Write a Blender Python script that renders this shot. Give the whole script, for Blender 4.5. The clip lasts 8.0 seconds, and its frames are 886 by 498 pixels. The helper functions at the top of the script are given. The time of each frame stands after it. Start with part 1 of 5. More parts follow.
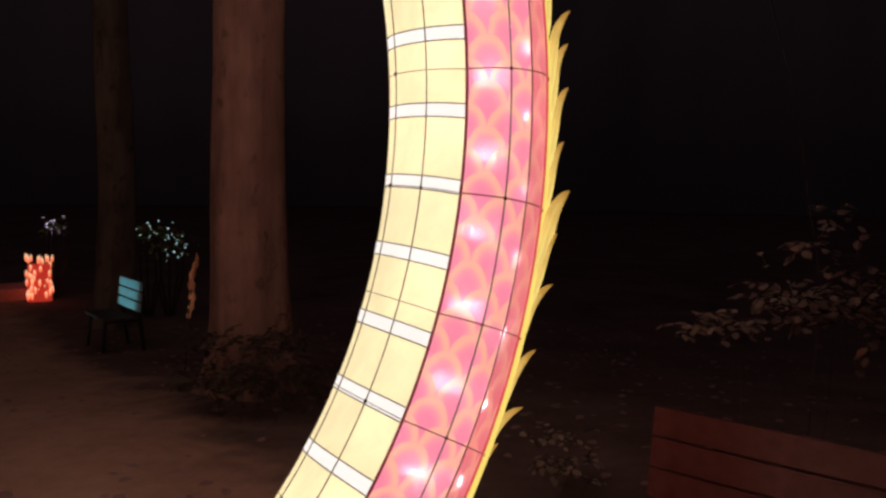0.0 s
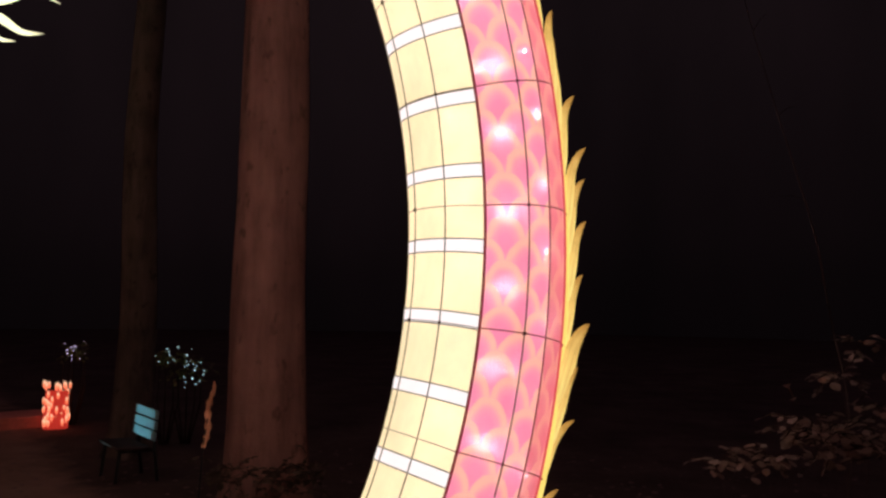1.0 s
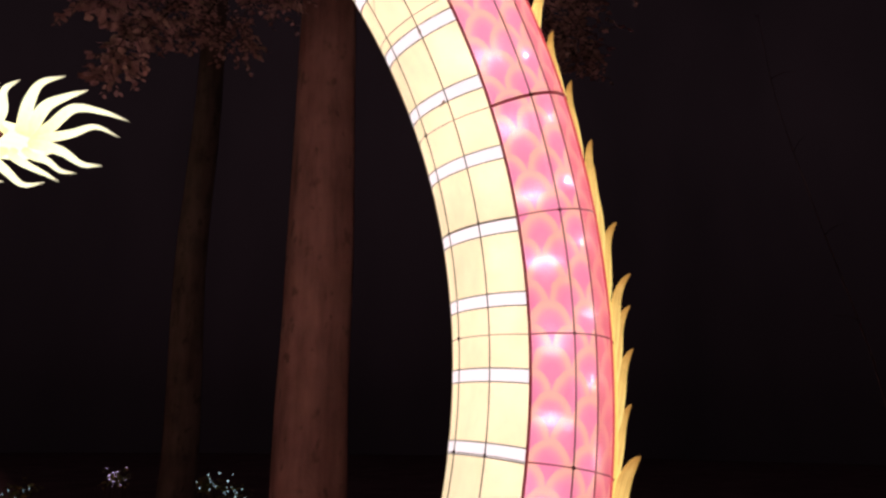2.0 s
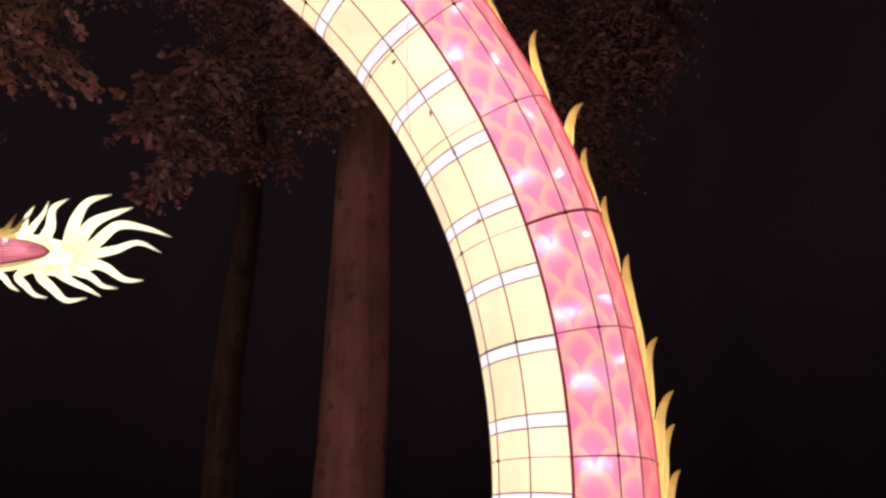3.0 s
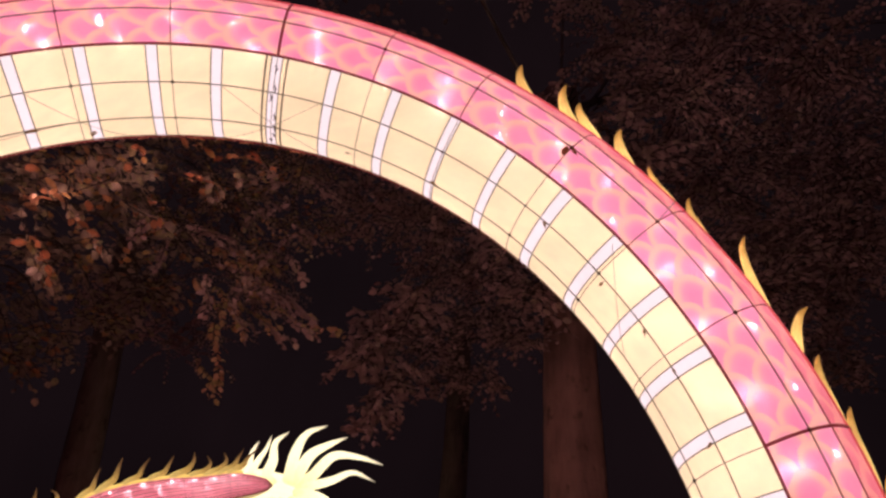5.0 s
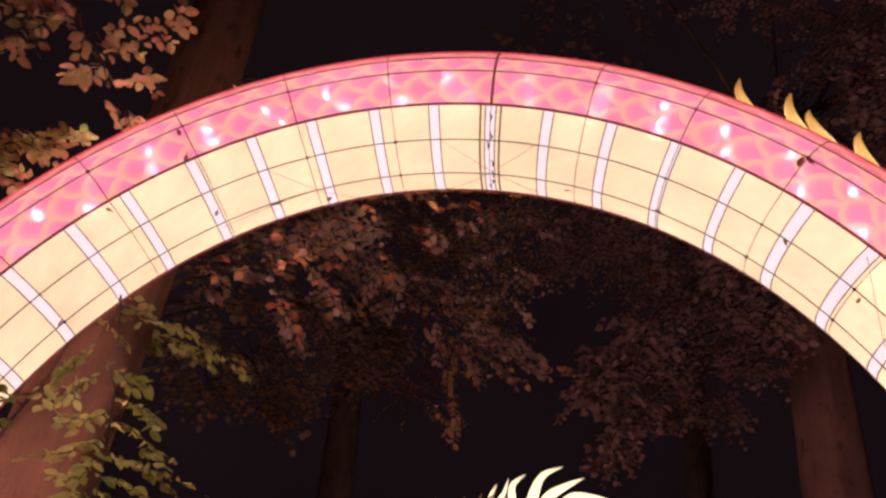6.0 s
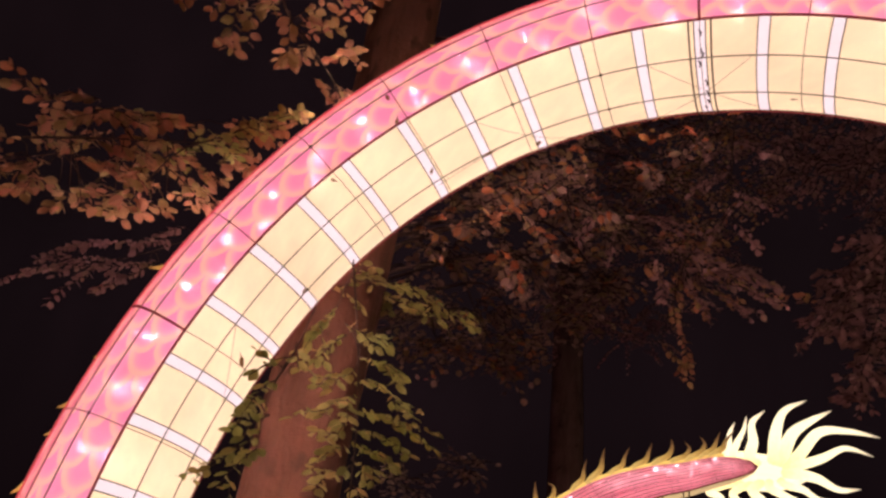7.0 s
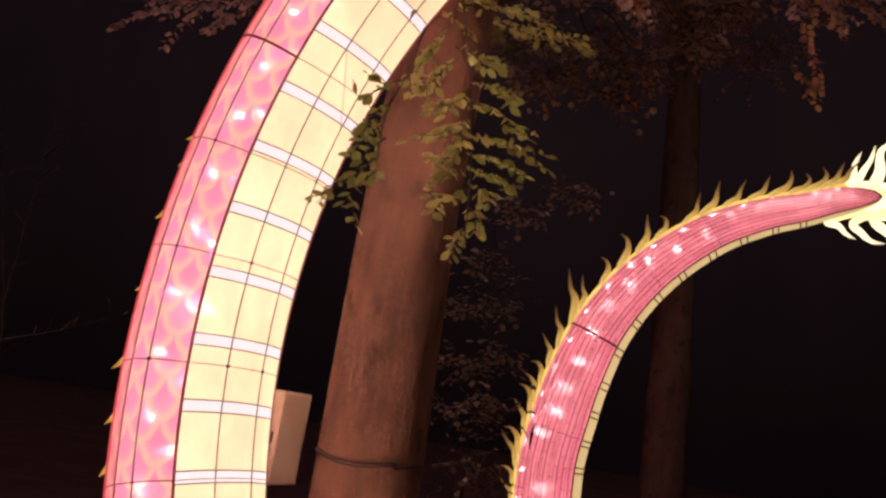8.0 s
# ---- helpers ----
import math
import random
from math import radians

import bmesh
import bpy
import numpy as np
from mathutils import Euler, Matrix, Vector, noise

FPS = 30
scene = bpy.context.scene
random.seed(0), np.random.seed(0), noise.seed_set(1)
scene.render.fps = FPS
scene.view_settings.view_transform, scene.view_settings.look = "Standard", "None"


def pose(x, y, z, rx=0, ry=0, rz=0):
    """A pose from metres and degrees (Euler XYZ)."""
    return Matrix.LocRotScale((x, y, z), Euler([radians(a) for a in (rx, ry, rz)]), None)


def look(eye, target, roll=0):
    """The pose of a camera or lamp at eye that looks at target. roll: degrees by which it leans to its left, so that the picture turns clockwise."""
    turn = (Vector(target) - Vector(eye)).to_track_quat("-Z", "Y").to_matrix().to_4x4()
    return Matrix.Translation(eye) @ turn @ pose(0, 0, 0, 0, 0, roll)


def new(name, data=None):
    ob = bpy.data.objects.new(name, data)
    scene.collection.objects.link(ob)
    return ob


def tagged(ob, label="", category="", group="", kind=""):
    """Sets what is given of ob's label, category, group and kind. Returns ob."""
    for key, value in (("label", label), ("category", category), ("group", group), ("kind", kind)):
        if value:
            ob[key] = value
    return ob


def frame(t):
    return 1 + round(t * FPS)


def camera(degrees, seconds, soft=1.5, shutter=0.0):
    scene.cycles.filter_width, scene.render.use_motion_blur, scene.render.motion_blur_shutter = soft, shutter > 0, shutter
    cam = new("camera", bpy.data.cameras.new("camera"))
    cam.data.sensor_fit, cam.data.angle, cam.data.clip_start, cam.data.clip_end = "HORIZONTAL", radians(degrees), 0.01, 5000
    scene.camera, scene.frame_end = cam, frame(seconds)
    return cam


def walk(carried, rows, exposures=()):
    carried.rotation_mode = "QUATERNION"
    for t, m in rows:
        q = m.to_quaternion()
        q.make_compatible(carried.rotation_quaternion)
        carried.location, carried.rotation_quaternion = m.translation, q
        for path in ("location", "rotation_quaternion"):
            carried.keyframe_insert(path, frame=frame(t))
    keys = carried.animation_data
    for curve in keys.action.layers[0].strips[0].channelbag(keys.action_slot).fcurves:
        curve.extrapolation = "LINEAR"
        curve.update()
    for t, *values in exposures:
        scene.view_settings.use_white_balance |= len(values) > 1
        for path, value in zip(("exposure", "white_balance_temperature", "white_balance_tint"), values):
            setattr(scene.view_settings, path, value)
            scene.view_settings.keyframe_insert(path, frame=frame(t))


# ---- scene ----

EYE = 1.6
cam = camera(55.06, 8.0, 2.65)
PATH = [
    (0.0, 0.000, 0.000, 0.000, 85.40, -0.89, 0.05),
    (0.5, 0.005, 0.007, 0.007, 89.96, -1.12, 0.69),
    (1.0, 0.002, 0.010, 0.031, 93.74, -0.84, 1.36),
    (1.5, 0.001, 0.018, 0.046, 98.13, -0.76, 2.84),
    (1.7, 0.000, 0.020, 0.051, 99.66, -0.74, 3.45),
    (3.0, -0.005, 0.026, 0.094, 109.00, -0.74, 6.78),
    (3.5, -0.013, 0.027, 0.115, 113.31, -0.24, 8.51),
    (4.0, -0.022, 0.036, 0.131, 117.11, -0.40, 11.81),
    (4.2, -0.023, 0.044, 0.134, 118.38, -0.67, 13.33),
    (5.3, -0.068, 0.023, 0.147, 124.15, -4.01, 24.40),
    (5.5, -0.079, 0.016, 0.146, 124.55, -4.82, 27.48),
    (6.0, -0.092, 0.011, 0.140, 124.36, -6.47, 35.39),
    (6.5, -0.123, -0.001, 0.126, 123.80, -7.52, 43.74),
    (7.0, -0.152, 0.002, 0.116, 119.22, -8.24, 50.51),
    (7.5, -0.179, 0.022, 0.092, 110.44, -8.61, 55.41),
    (8.0, -0.202, 0.033, 0.052, 101.02, -9.17, 58.03),
]
walk(cam, [(t, pose(x, y, EYE + z, rx, ry, rz)) for t, x, y, z, rx, ry, rz in PATH],
     ((0.0, 0.18, 6520, -3), (1.0, 0.26, 6450, 5), (3.5, 0.25, 6430, 19), (4.2, 0.2, 6520, 21), (5.5, 0.08, 6900, 28), (7.0, 0.12, 7010, 30), (8.0, 0.17, 7160, 23)))

# ---------------------------------------------------------------- night sky
world = bpy.data.worlds.new("night")
scene.world = world
world.use_nodes = True
world.node_tree.nodes["Background"].inputs[0].default_value = (1.0, 0.62, 0.88, 1)
world.node_tree.nodes["Background"].inputs[1].default_value = 0.08


# ---------------------------------------------------------------- small tools
def place(az, el, d):
    """A point d metres away from the standing viewer, az degrees to the left of ahead and el degrees up."""
    a, e = radians(az), radians(el)
    return Vector((-math.sin(a) * math.cos(e) * d, math.cos(a) * math.cos(e) * d, EYE + math.sin(e) * d))


def ground_z(x, y):
    d = math.hypot(x, y)
    k = min(max((d - 5.0) / 6.5, 0.0), 1.0)
    return -0.5 * k * k * (3 - 2 * k)


def mesh_of(name, verts, faces, uvs=None, smooth=True):
    me = bpy.data.meshes.new(name)
    me.from_pydata([tuple(v) for v in verts], [], faces)
    if smooth:
        me.polygons.foreach_set("use_smooth", [True] * len(me.polygons))
    if uvs is not None:
        layer = me.uv_layers.new(name="UVMap")
        index = np.empty(len(me.loops), dtype=np.int32)
        me.loops.foreach_get("vertex_index", index)
        layer.data.foreach_set("uv", np.asarray(uvs, dtype=np.float32)[index].ravel())
    me.update()
    return me


def part(name, me, material, parent=None, label=""):
    ob = new(name, me)
    if material is not None and not me.materials:
        me.materials.append(material)
    if parent is not None:
        ob.parent = parent
        ob.matrix_parent_inverse = parent.matrix_basis.inverted()
    if label:
        tagged(ob, label)
    return ob


def thing(name, at, label, category, group="", kind=""):
    ob = new(name)
    ob.matrix_basis = Matrix.Translation(at)
    ob.empty_display_size = 0.1
    return tagged(ob, label, category, group, kind)


def sweep(path, radii, sides=8, flat=1.0, binormal=None, cap=True):
    """A tube along path. With a binormal its section is an ellipse, flat times as thick along the binormal."""
    pts = [Vector(p) for p in path]
    verts, faces, uvs = [], [], []
    n = len(pts)
    side = Vector(binormal).normalized() if binormal is not None else None
    for i, p in enumerate(pts):
        tangent = (pts[min(i + 1, n - 1)] - pts[max(i - 1, 0)]).normalized()
        if binormal is not None:
            b = side
            a = tangent.cross(b).normalized()
        else:
            if i == 0:
                a = tangent.orthogonal().normalized()
            else:
                a = (a - tangent * a.dot(tangent)).normalized()
            b = tangent.cross(a)
        for k in range(sides):
            g = 2 * math.pi * k / sides
            verts.append(p + a * math.cos(g) * radii[i] + b * math.sin(g) * radii[i] * flat)
            uvs.append((i / (n - 1), k / sides))
    for i in range(n - 1):
        for k in range(sides):
            k2 = (k + 1) % sides
            faces.append((i * sides + k, i * sides + k2, (i + 1) * sides + k2, (i + 1) * sides + k))
    if cap:
        faces.append(tuple(range(sides - 1, -1, -1)))
        faces.append(tuple((n - 1) * sides + k for k in range(sides)))
    return verts, faces, uvs


def join(pieces):
    verts, faces, uvs = [], [], []
    for v, f, u in pieces:
        o = len(verts)
        verts += v
        uvs += u
        faces += [tuple(i + o for i in q) for q in f]
    return verts, faces, uvs


def curve_points(ctrl, n):
    """Catmull-Rom through the control points."""
    c = [Vector(p) for p in ctrl]
    c = [2 * c[0] - c[1]] + c + [2 * c[-1] - c[-2]]
    out = []
    for j in range(n):
        s = j / (n - 1) * (len(c) - 3)
        i = min(int(s), len(c) - 4)
        t = s - i
        p0, p1, p2, p3 = c[i:i + 4]
        out.append(0.5 * (2 * p1 + (p2 - p0) * t + (2 * p0 - 5 * p1 + 4 * p2 - p3) * t * t + (3 * p1 - p0 - 3 * p2 + p3) * t ** 3))
    return out


def box_mesh(name, sx, sy, sz, bevel=0.006):
    bm = bmesh.new()
    bmesh.ops.create_cube(bm, size=1)
    bmesh.ops.scale(bm, vec=(sx, sy, sz), verts=bm.verts)
    bmesh.ops.bevel(bm, geom=bm.edges[:], offset=bevel, segments=2, affect="EDGES", profile=0.6)
    me = bpy.data.meshes.new(name)
    bm.to_mesh(me)
    bm.free()
    return me


# ---------------------------------------------------------------- materials
class Nodes:
    """Short hand for building one node tree."""

    def __init__(self, name):
        self.mat = bpy.data.materials.new(name)
        self.mat.use_nodes = True
        self.tree = self.mat.node_tree
        self.tree.nodes.clear()

    def add(self, kind, **sets):
        n = self.tree.nodes.new(kind)
        for key, value in sets.items():
            if key in n.inputs:
                self.put(n.inputs[key], value)
        return n

    def put(self, socket, value):
        if hasattr(value, "is_output"):
            self.tree.links.new(value, socket)
        else:
            socket.default_value = value

    def math(self, op, a, b=0.0, c=0.0, clamp=False):
        n = self.tree.nodes.new("ShaderNodeMath")
        n.operation, n.use_clamp = op, clamp
        for socket, value in zip(n.inputs, (a, b, c)):
            self.put(socket, value)
        return n.outputs[0]

    def mix(self, fac, a, b, blend="MIX"):
        n = self.tree.nodes.new("ShaderNodeMix")
        n.data_type, n.blend_type = "RGBA", blend
        for socket, value in ((n.inputs[0], fac), (n.inputs[6], a), (n.inputs[7], b)):
            self.put(socket, value)
        return n.outputs[2]

    def ramp(self, fac, stops):
        n = self.tree.nodes.new("ShaderNodeValToRGB")
        self.put(n.inputs[0], fac)
        while len(n.color_ramp.elements) < len(stops):
            n.color_ramp.elements.new(0.5)
        for e, (pos, col) in zip(n.color_ramp.elements, stops):
            e.position, e.color = pos, (*col, 1)
        return n.outputs[0]

    def noise(self, scale, detail=4.0, vector=None, rough=0.55):
        n = self.tree.nodes.new("ShaderNodeTexNoise")
        n.inputs["Scale"].default_value, n.inputs["Detail"].default_value, n.inputs["Roughness"].default_value = scale, detail, rough
        if vector is not None:
            self.put(n.inputs["Vector"], vector)
        return n.outputs[0]

    def coords(self, which="Object", scale=None):
        out = self.tree.nodes.new("ShaderNodeTexCoord").outputs[which]
        if scale:
            m = self.tree.nodes.new("ShaderNodeMapping")
            m.inputs["Scale"].default_value = scale
            self.put(m.inputs["Vector"], out)
            out = m.outputs[0]
        return out

    def bump(self, height, strength=0.3, distance=0.02):
        n = self.tree.nodes.new("ShaderNodeBump")
        n.inputs["Strength"].default_value, n.inputs["Distance"].default_value = strength, distance
        self.put(n.inputs["Height"], height)
        return n.outputs[0]

    def surface(self, color, rough=0.8, normal=None, metal=0.0, emit=None, strength=0.0, spec=0.3, thin=None):
        n = self.tree.nodes.new("ShaderNodeBsdfPrincipled")
        self.put(n.inputs["Base Color"], color)
        self.put(n.inputs["Roughness"], rough)
        n.inputs["Metallic"].default_value = metal
        n.inputs["Specular IOR Level"].default_value = spec
        if normal is not None:
            self.put(n.inputs["Normal"], normal)
        if emit is not None:
            self.put(n.inputs["Emission Color"], emit)
            self.put(n.inputs["Emission Strength"], strength)
        o = self.tree.nodes.new("ShaderNodeOutputMaterial")
        out = n.outputs[0]
        if thin is not None:
            both = self.tree.nodes.new("ShaderNodeAddShader")
            self.tree.links.new(out, both.inputs[0])
            self.tree.links.new(self.add("ShaderNodeBsdfTranslucent", Color=(*thin, 1)).outputs[0], both.inputs[1])
            out = both.outputs[0]
        self.tree.links.new(out, o.inputs[0])
        return self.mat


def glow_variation(m, low, high, scale):
    """The uneven light of the lamps inside the silk."""
    n = m.noise(scale, 2.0, m.coords("Object"))
    return m.math("MULTIPLY_ADD", n, (high - low), low)


def silk(name, color, low, high, scale=2.2, diffuse=0.06, thin=None, creased=0.12):
    m = Nodes(name)
    weave = m.noise(260.0, 1.0, m.coords("Object"))
    stain = m.noise(9.0, 5.0, m.coords("Object"))
    tint = m.mix(m.math("MULTIPLY", stain, 0.28), (*color, 1), (color[0] * 0.93, color[1] * 0.8, color[2] * 0.62, 1))
    base = m.mix(diffuse, (0, 0, 0, 1), tint)
    # crease shading goes into the emission level, not into the surface
    crease_shade = m.noise(1.0, 3.0, m.coords("Object", (7.0, 19.0, 11.0)), 0.6)
    level = m.math("MULTIPLY", glow_variation(m, low, high, scale), m.math("MULTIPLY_ADD", crease_shade, creased, 1.0 - 0.5 * creased))
    broad = m.noise(0.9, 1.0, m.coords("Object"))
    level = m.math("MULTIPLY", level, m.math("MULTIPLY_ADD", broad, creased * 1.3, 1.0 - 0.65 * creased))
    return m.surface(base, 0.75, m.bump(weave, 0.12, 0.002), emit=tint, strength=level, thin=thin)


def scale_silk(name, width, ratio, deep, mid, rim, low, high):
    """Silk painted with rows of overlapping round scales. UV is in metres: x along the body, y round it."""
    m = Nodes(name)
    sep = m.add("ShaderNodeSeparateXYZ")
    m.put(sep.inputs[0], m.coords("UV"))
    wobble = m.math("MULTIPLY_ADD", m.noise(11.0, 2.0, m.coords("Object")), 0.030, -0.015)
    along, across = m.math("ADD", sep.outputs[0], wobble), m.math("SUBTRACT", sep.outputs[1], m.math("MULTIPLY", wobble, 0.7))
    radius = width / 2
    pitch = radius * ratio
    row = m.math("FLOOR", m.math("DIVIDE", along, pitch))

    def scale_at(k):
        r = m.math("SUBTRACT", row, float(k))
        y = m.math("DIVIDE", m.math("SUBTRACT", along, m.math("MULTIPLY", r, pitch)), radius)
        odd = m.math("MULTIPLY", m.math("FLOORED_MODULO", r, 2.0), 0.5)
        f = m.math("FRACT", m.math("ADD", m.math("DIVIDE", across, width), odd))
        x = m.math("MULTIPLY", m.math("SUBTRACT", f, 0.5), 2.0)
        y = m.math("MULTIPLY", y, 0.70)
        return m.math("SQRT", m.math("ADD", m.math("MULTIPLY", x, x), m.math("MULTIPLY", y, y)))

    d = scale_at(-1)
    for k in (0, 1):
        nearer = scale_at(k)
        front = m.math("LESS_THAN", nearer, 1.0)
        d = m.math("ADD", m.math("MULTIPLY", nearer, front), m.math("MULTIPLY", d, m.math("SUBTRACT", 1.0, front)))
    color = m.ramp(d, ((0.0, deep), (0.32, deep), (0.56, mid), (0.78, rim), (0.985, rim), (1.0, mid)))
    blot = m.noise(14.0, 3.0, m.coords("Object"))
    color = m.mix(m.math("MULTIPLY", blot, 0.34), color, (*tuple(0.5 * a + 0.5 * b for a, b in zip(mid, rim)), 1))
    base = m.mix(0.05, (0, 0, 0, 1), color)
    return m.surface(base, 0.7, m.bump(m.noise(260.0, 1.0, m.coords("Object")), 0.1, 0.002), emit=color, strength=glow_variation(m, low, high, 3.0), thin=(0.036, 0.030, 0.038))


def brick_silk(name, deep, rim, low, high):
    """Silk of the tail with long, narrow painted scales in rows."""
    m = Nodes(name)
    b = m.tree.nodes.new("ShaderNodeTexBrick")
    m.put(b.inputs["Vector"], m.coords("UV"))
    b.inputs["Scale"].default_value = 1.0
    b.inputs["Brick Width"].default_value, b.inputs["Row Height"].default_value = 0.26, 0.05
    b.inputs["Mortar Size"].default_value, b.inputs["Mortar Smooth"].default_value = 0.011, 0.7
    b.inputs["Color1"].default_value, b.inputs["Color2"].default_value = (*deep, 1), (deep[0] * 0.8, deep[1] * 0.55, deep[2] * 0.66, 1)
    b.inputs["Mortar"].default_value = (*rim, 1)
    base = m.mix(0.3, (0, 0, 0, 1), b.outputs[0])
    return m.surface(base, 0.7, emit=b.outputs[0], strength=glow_variation(m, low, high, 3.6), thin=(0.24, 0.18, 0.20))


def flame_silk(name, root, mid, tip, strength, streaked=2.2):
    """Blade of silk, bright at its root and darker at its tip: UV x runs along the blade."""
    m = Nodes(name)
    sep = m.add("ShaderNodeSeparateXYZ")
    m.put(sep.inputs[0], m.coords("UV"))
    t = m.math("ADD", sep.outputs[0], m.math("MULTIPLY_ADD", m.noise(26.0, 3.0, m.coords("Object")), 0.24, -0.12))
    color = m.ramp(t, ((0.0, root), (0.45, mid), (0.8, tip), (1.0, (tip[0] * 0.55, tip[1] * 0.5, tip[2] * 0.5))))
    streak = m.noise(1.0, 3.0, m.coords("UV", (2.0, 26.0, 1.0)), 0.6)
    color = m.mix(m.math("MULTIPLY", m.math("SUBTRACT", streak, 0.42, clamp=True), streaked), color, (tip[0] * 0.7, tip[1] * 0.6, tip[2] * 0.5, 1))
    return m.surface(m.mix(0.35, (0, 0, 0, 1), color), 0.7, emit=color, strength=strength)


def bark(name, dark, light, scale=1.0):
    m = Nodes(name)
    v = m.coords("Object", (9 * scale, 9 * scale, 1.6 * scale))
    big = m.noise(1.0, 6.0, v, 0.62)
    fine = m.noise(34.0 * scale, 5.0, m.coords("Object"))
    blotch = m.noise(2.2, 3.0, m.coords("Object"))
    t = m.math("ADD", m.math("MULTIPLY", big, 0.55), m.math("MULTIPLY", blotch, 0.45))
    color = m.ramp(t, ((0.34, dark), (0.52, tuple(0.6 * c + 0.4 * q for c, q in zip(light, dark))), (0.66, light), (0.8, tuple(c * 1.2 for c in light))))
    knots = m.ramp(m.noise(8.0, 2.0, m.coords("Object", (1, 1, 0.7))), ((0.0, (0, 0, 0)), (0.60, (0, 0, 0)), (0.70, (1, 1, 1)), (1.0, (1, 1, 1))))
    color = m.mix(m.math("MULTIPLY", knots, 0.55), color, (*tuple(c * 0.35 for c in dark), 1))
    height = m.math("ADD", big, m.math("MULTIPLY", fine, 0.5))
    return m.surface(color, 0.9, m.bump(height, 0.55, 0.03), spec=0.12)


def leaf_material(name, stops, rough=0.55, thin_share=0.55):
    m = Nodes(name)
    geo = m.tree.nodes.new("ShaderNodeNewGeometry")
    color = m.ramp(geo.outputs["Random Per Island"], stops)
    color = m.mix(m.math("MULTIPLY", m.noise(40.0, 2.0, m.coords("Object")), 0.35), color, (0.14, 0.08, 0.05, 1))
    bsdf = m.add("ShaderNodeBsdfPrincipled", **{"Base Color": color, "Roughness": rough, "Specular IOR Level": 0.2})
    thin = m.add("ShaderNodeBsdfTranslucent", Color=color)
    mixer = m.tree.nodes.new("ShaderNodeMixShader")
    mixer.inputs[0].default_value = thin_share
    m.tree.links.new(bsdf.outputs[0], mixer.inputs[1])
    m.tree.links.new(thin.outputs[0], mixer.inputs[2])
    o = m.tree.nodes.new("ShaderNodeOutputMaterial")
    m.tree.links.new(mixer.outputs[0], o.inputs[0])
    return m.mat


def plain(name, color, rough=0.6, metal=0.0, grain=30.0, vary=0.35, bumpy=0.15):
    m = Nodes(name)
    n = m.noise(grain, 5.0, m.coords("Object"))
    big = m.noise(grain * 0.12, 3.0, m.coords("Object"))
    t = m.math("ADD", m.math("MULTIPLY", n, 0.5), m.math("MULTIPLY", big, 0.5))
    c = m.ramp(t, ((0.3, tuple(x * (1 - vary) for x in color)), (0.7, color)))
    return m.surface(c, rough, m.bump(n, bumpy, 0.01), metal=metal, spec=0.12)


def lit(name, color, strength):
    m = Nodes(name)
    return m.surface((*color, 1), 0.5, emit=(*color, 1), strength=strength)


CREAM = silk("cream_silk", (1.0, 0.80, 0.51), 0.68, 1.10, 3.4, thin=(0.05, 0.043, 0.028), creased=0.3)
WHITE = silk("white_silk", (1.0, 0.87, 0.90), 0.88, 1.04)
PINK = scale_silk("pink_scale_silk", 0.116, 1.18, (0.92, 0.19, 0.35), (0.96, 0.245, 0.355), (1.0, 0.40, 0.29), 0.72, 1.02)
BACK_PINK = scale_silk("coral_scale_silk", 0.116, 1.18, (0.90, 0.135, 0.19), (0.93, 0.18, 0.215), (0.98, 0.29, 0.23), 0.60, 0.90)
# edge and thick ring wires emit here in place of light from behind
PIPING = silk("backlit_red_piping", (0.36, 0.045, 0.05), 0.3, 0.5, 6.0)
WIRE = plain("dark_wire", (0.22, 0.16, 0.10), 0.7)
RED_WIRE = plain("dark_red_wire", (0.40, 0.07, 0.06), 0.7)
RED_TRIM = silk("red_trim_silk", (0.75, 0.09, 0.10), 0.7, 0.95)
TIE = plain("dark_tie", (0.06, 0.025, 0.015), 0.8)
GREY_WIRE = plain("shadow_line_thread", (0.20, 0.14, 0.07), 0.8)
FIN = flame_silk("golden_fin_silk", (1.0, 0.82, 0.28), (0.92, 0.61, 0.18), (0.48, 0.25, 0.06), 0.95)
FIN_BASE = silk("golden_strip_silk", (1.0, 0.70, 0.18), 0.8, 1.1, 6.0)
TUFT = flame_silk("pale_tuft_silk", (1.0, 0.84, 0.30), (1.0, 0.97, 0.62), (1.0, 0.95, 0.62), 1.25, 0.5)
TAIL_PINK = brick_silk("tail_scale_silk", (0.86, 0.24, 0.31), (0.40, 0.075, 0.10), 0.52, 1.12)
TAIL_FIN = flame_silk("tail_fin_silk", (1.0, 0.78, 0.24), (0.56, 0.36, 0.09), (0.17, 0.09, 0.035), 0.9)
TAIL_CREAM = silk("tail_cream_silk", (0.9, 0.68, 0.34), 0.55, 0.8)
BULB = lit("led_bulb", (1.0, 0.70, 0.62), 1250.0)
SOFT_BULB = lit("soft_led_rod", (1.0, 0.74, 0.72), 430.0)
TAIL_BULB = lit("tail_led_bulb", (1.0, 0.80, 0.76), 75.0)
BARK = bark("beech_bark", (0.105, 0.0615, 0.0465), (0.247, 0.143, 0.109))
TWIG = bark("twig_bark", (0.036, 0.024, 0.018), (0.084, 0.054, 0.042), 4.0)
LEAF_BROWN = leaf_material("brown_leaf", ((0.0, (0.24, 0.14, 0.145)), (0.45, (0.30, 0.18, 0.182)), (0.8, (0.34, 0.20, 0.195)), (1.0, (0.29, 0.205, 0.165))), 0.8, 0.25)
LEAF_GREEN = leaf_material("green_leaf", ((0.0, (0.245, 0.285, 0.088)), (0.6, (0.345, 0.355, 0.118)), (0.88, (0.43, 0.37, 0.13)), (1.0, (0.44, 0.30, 0.122))))
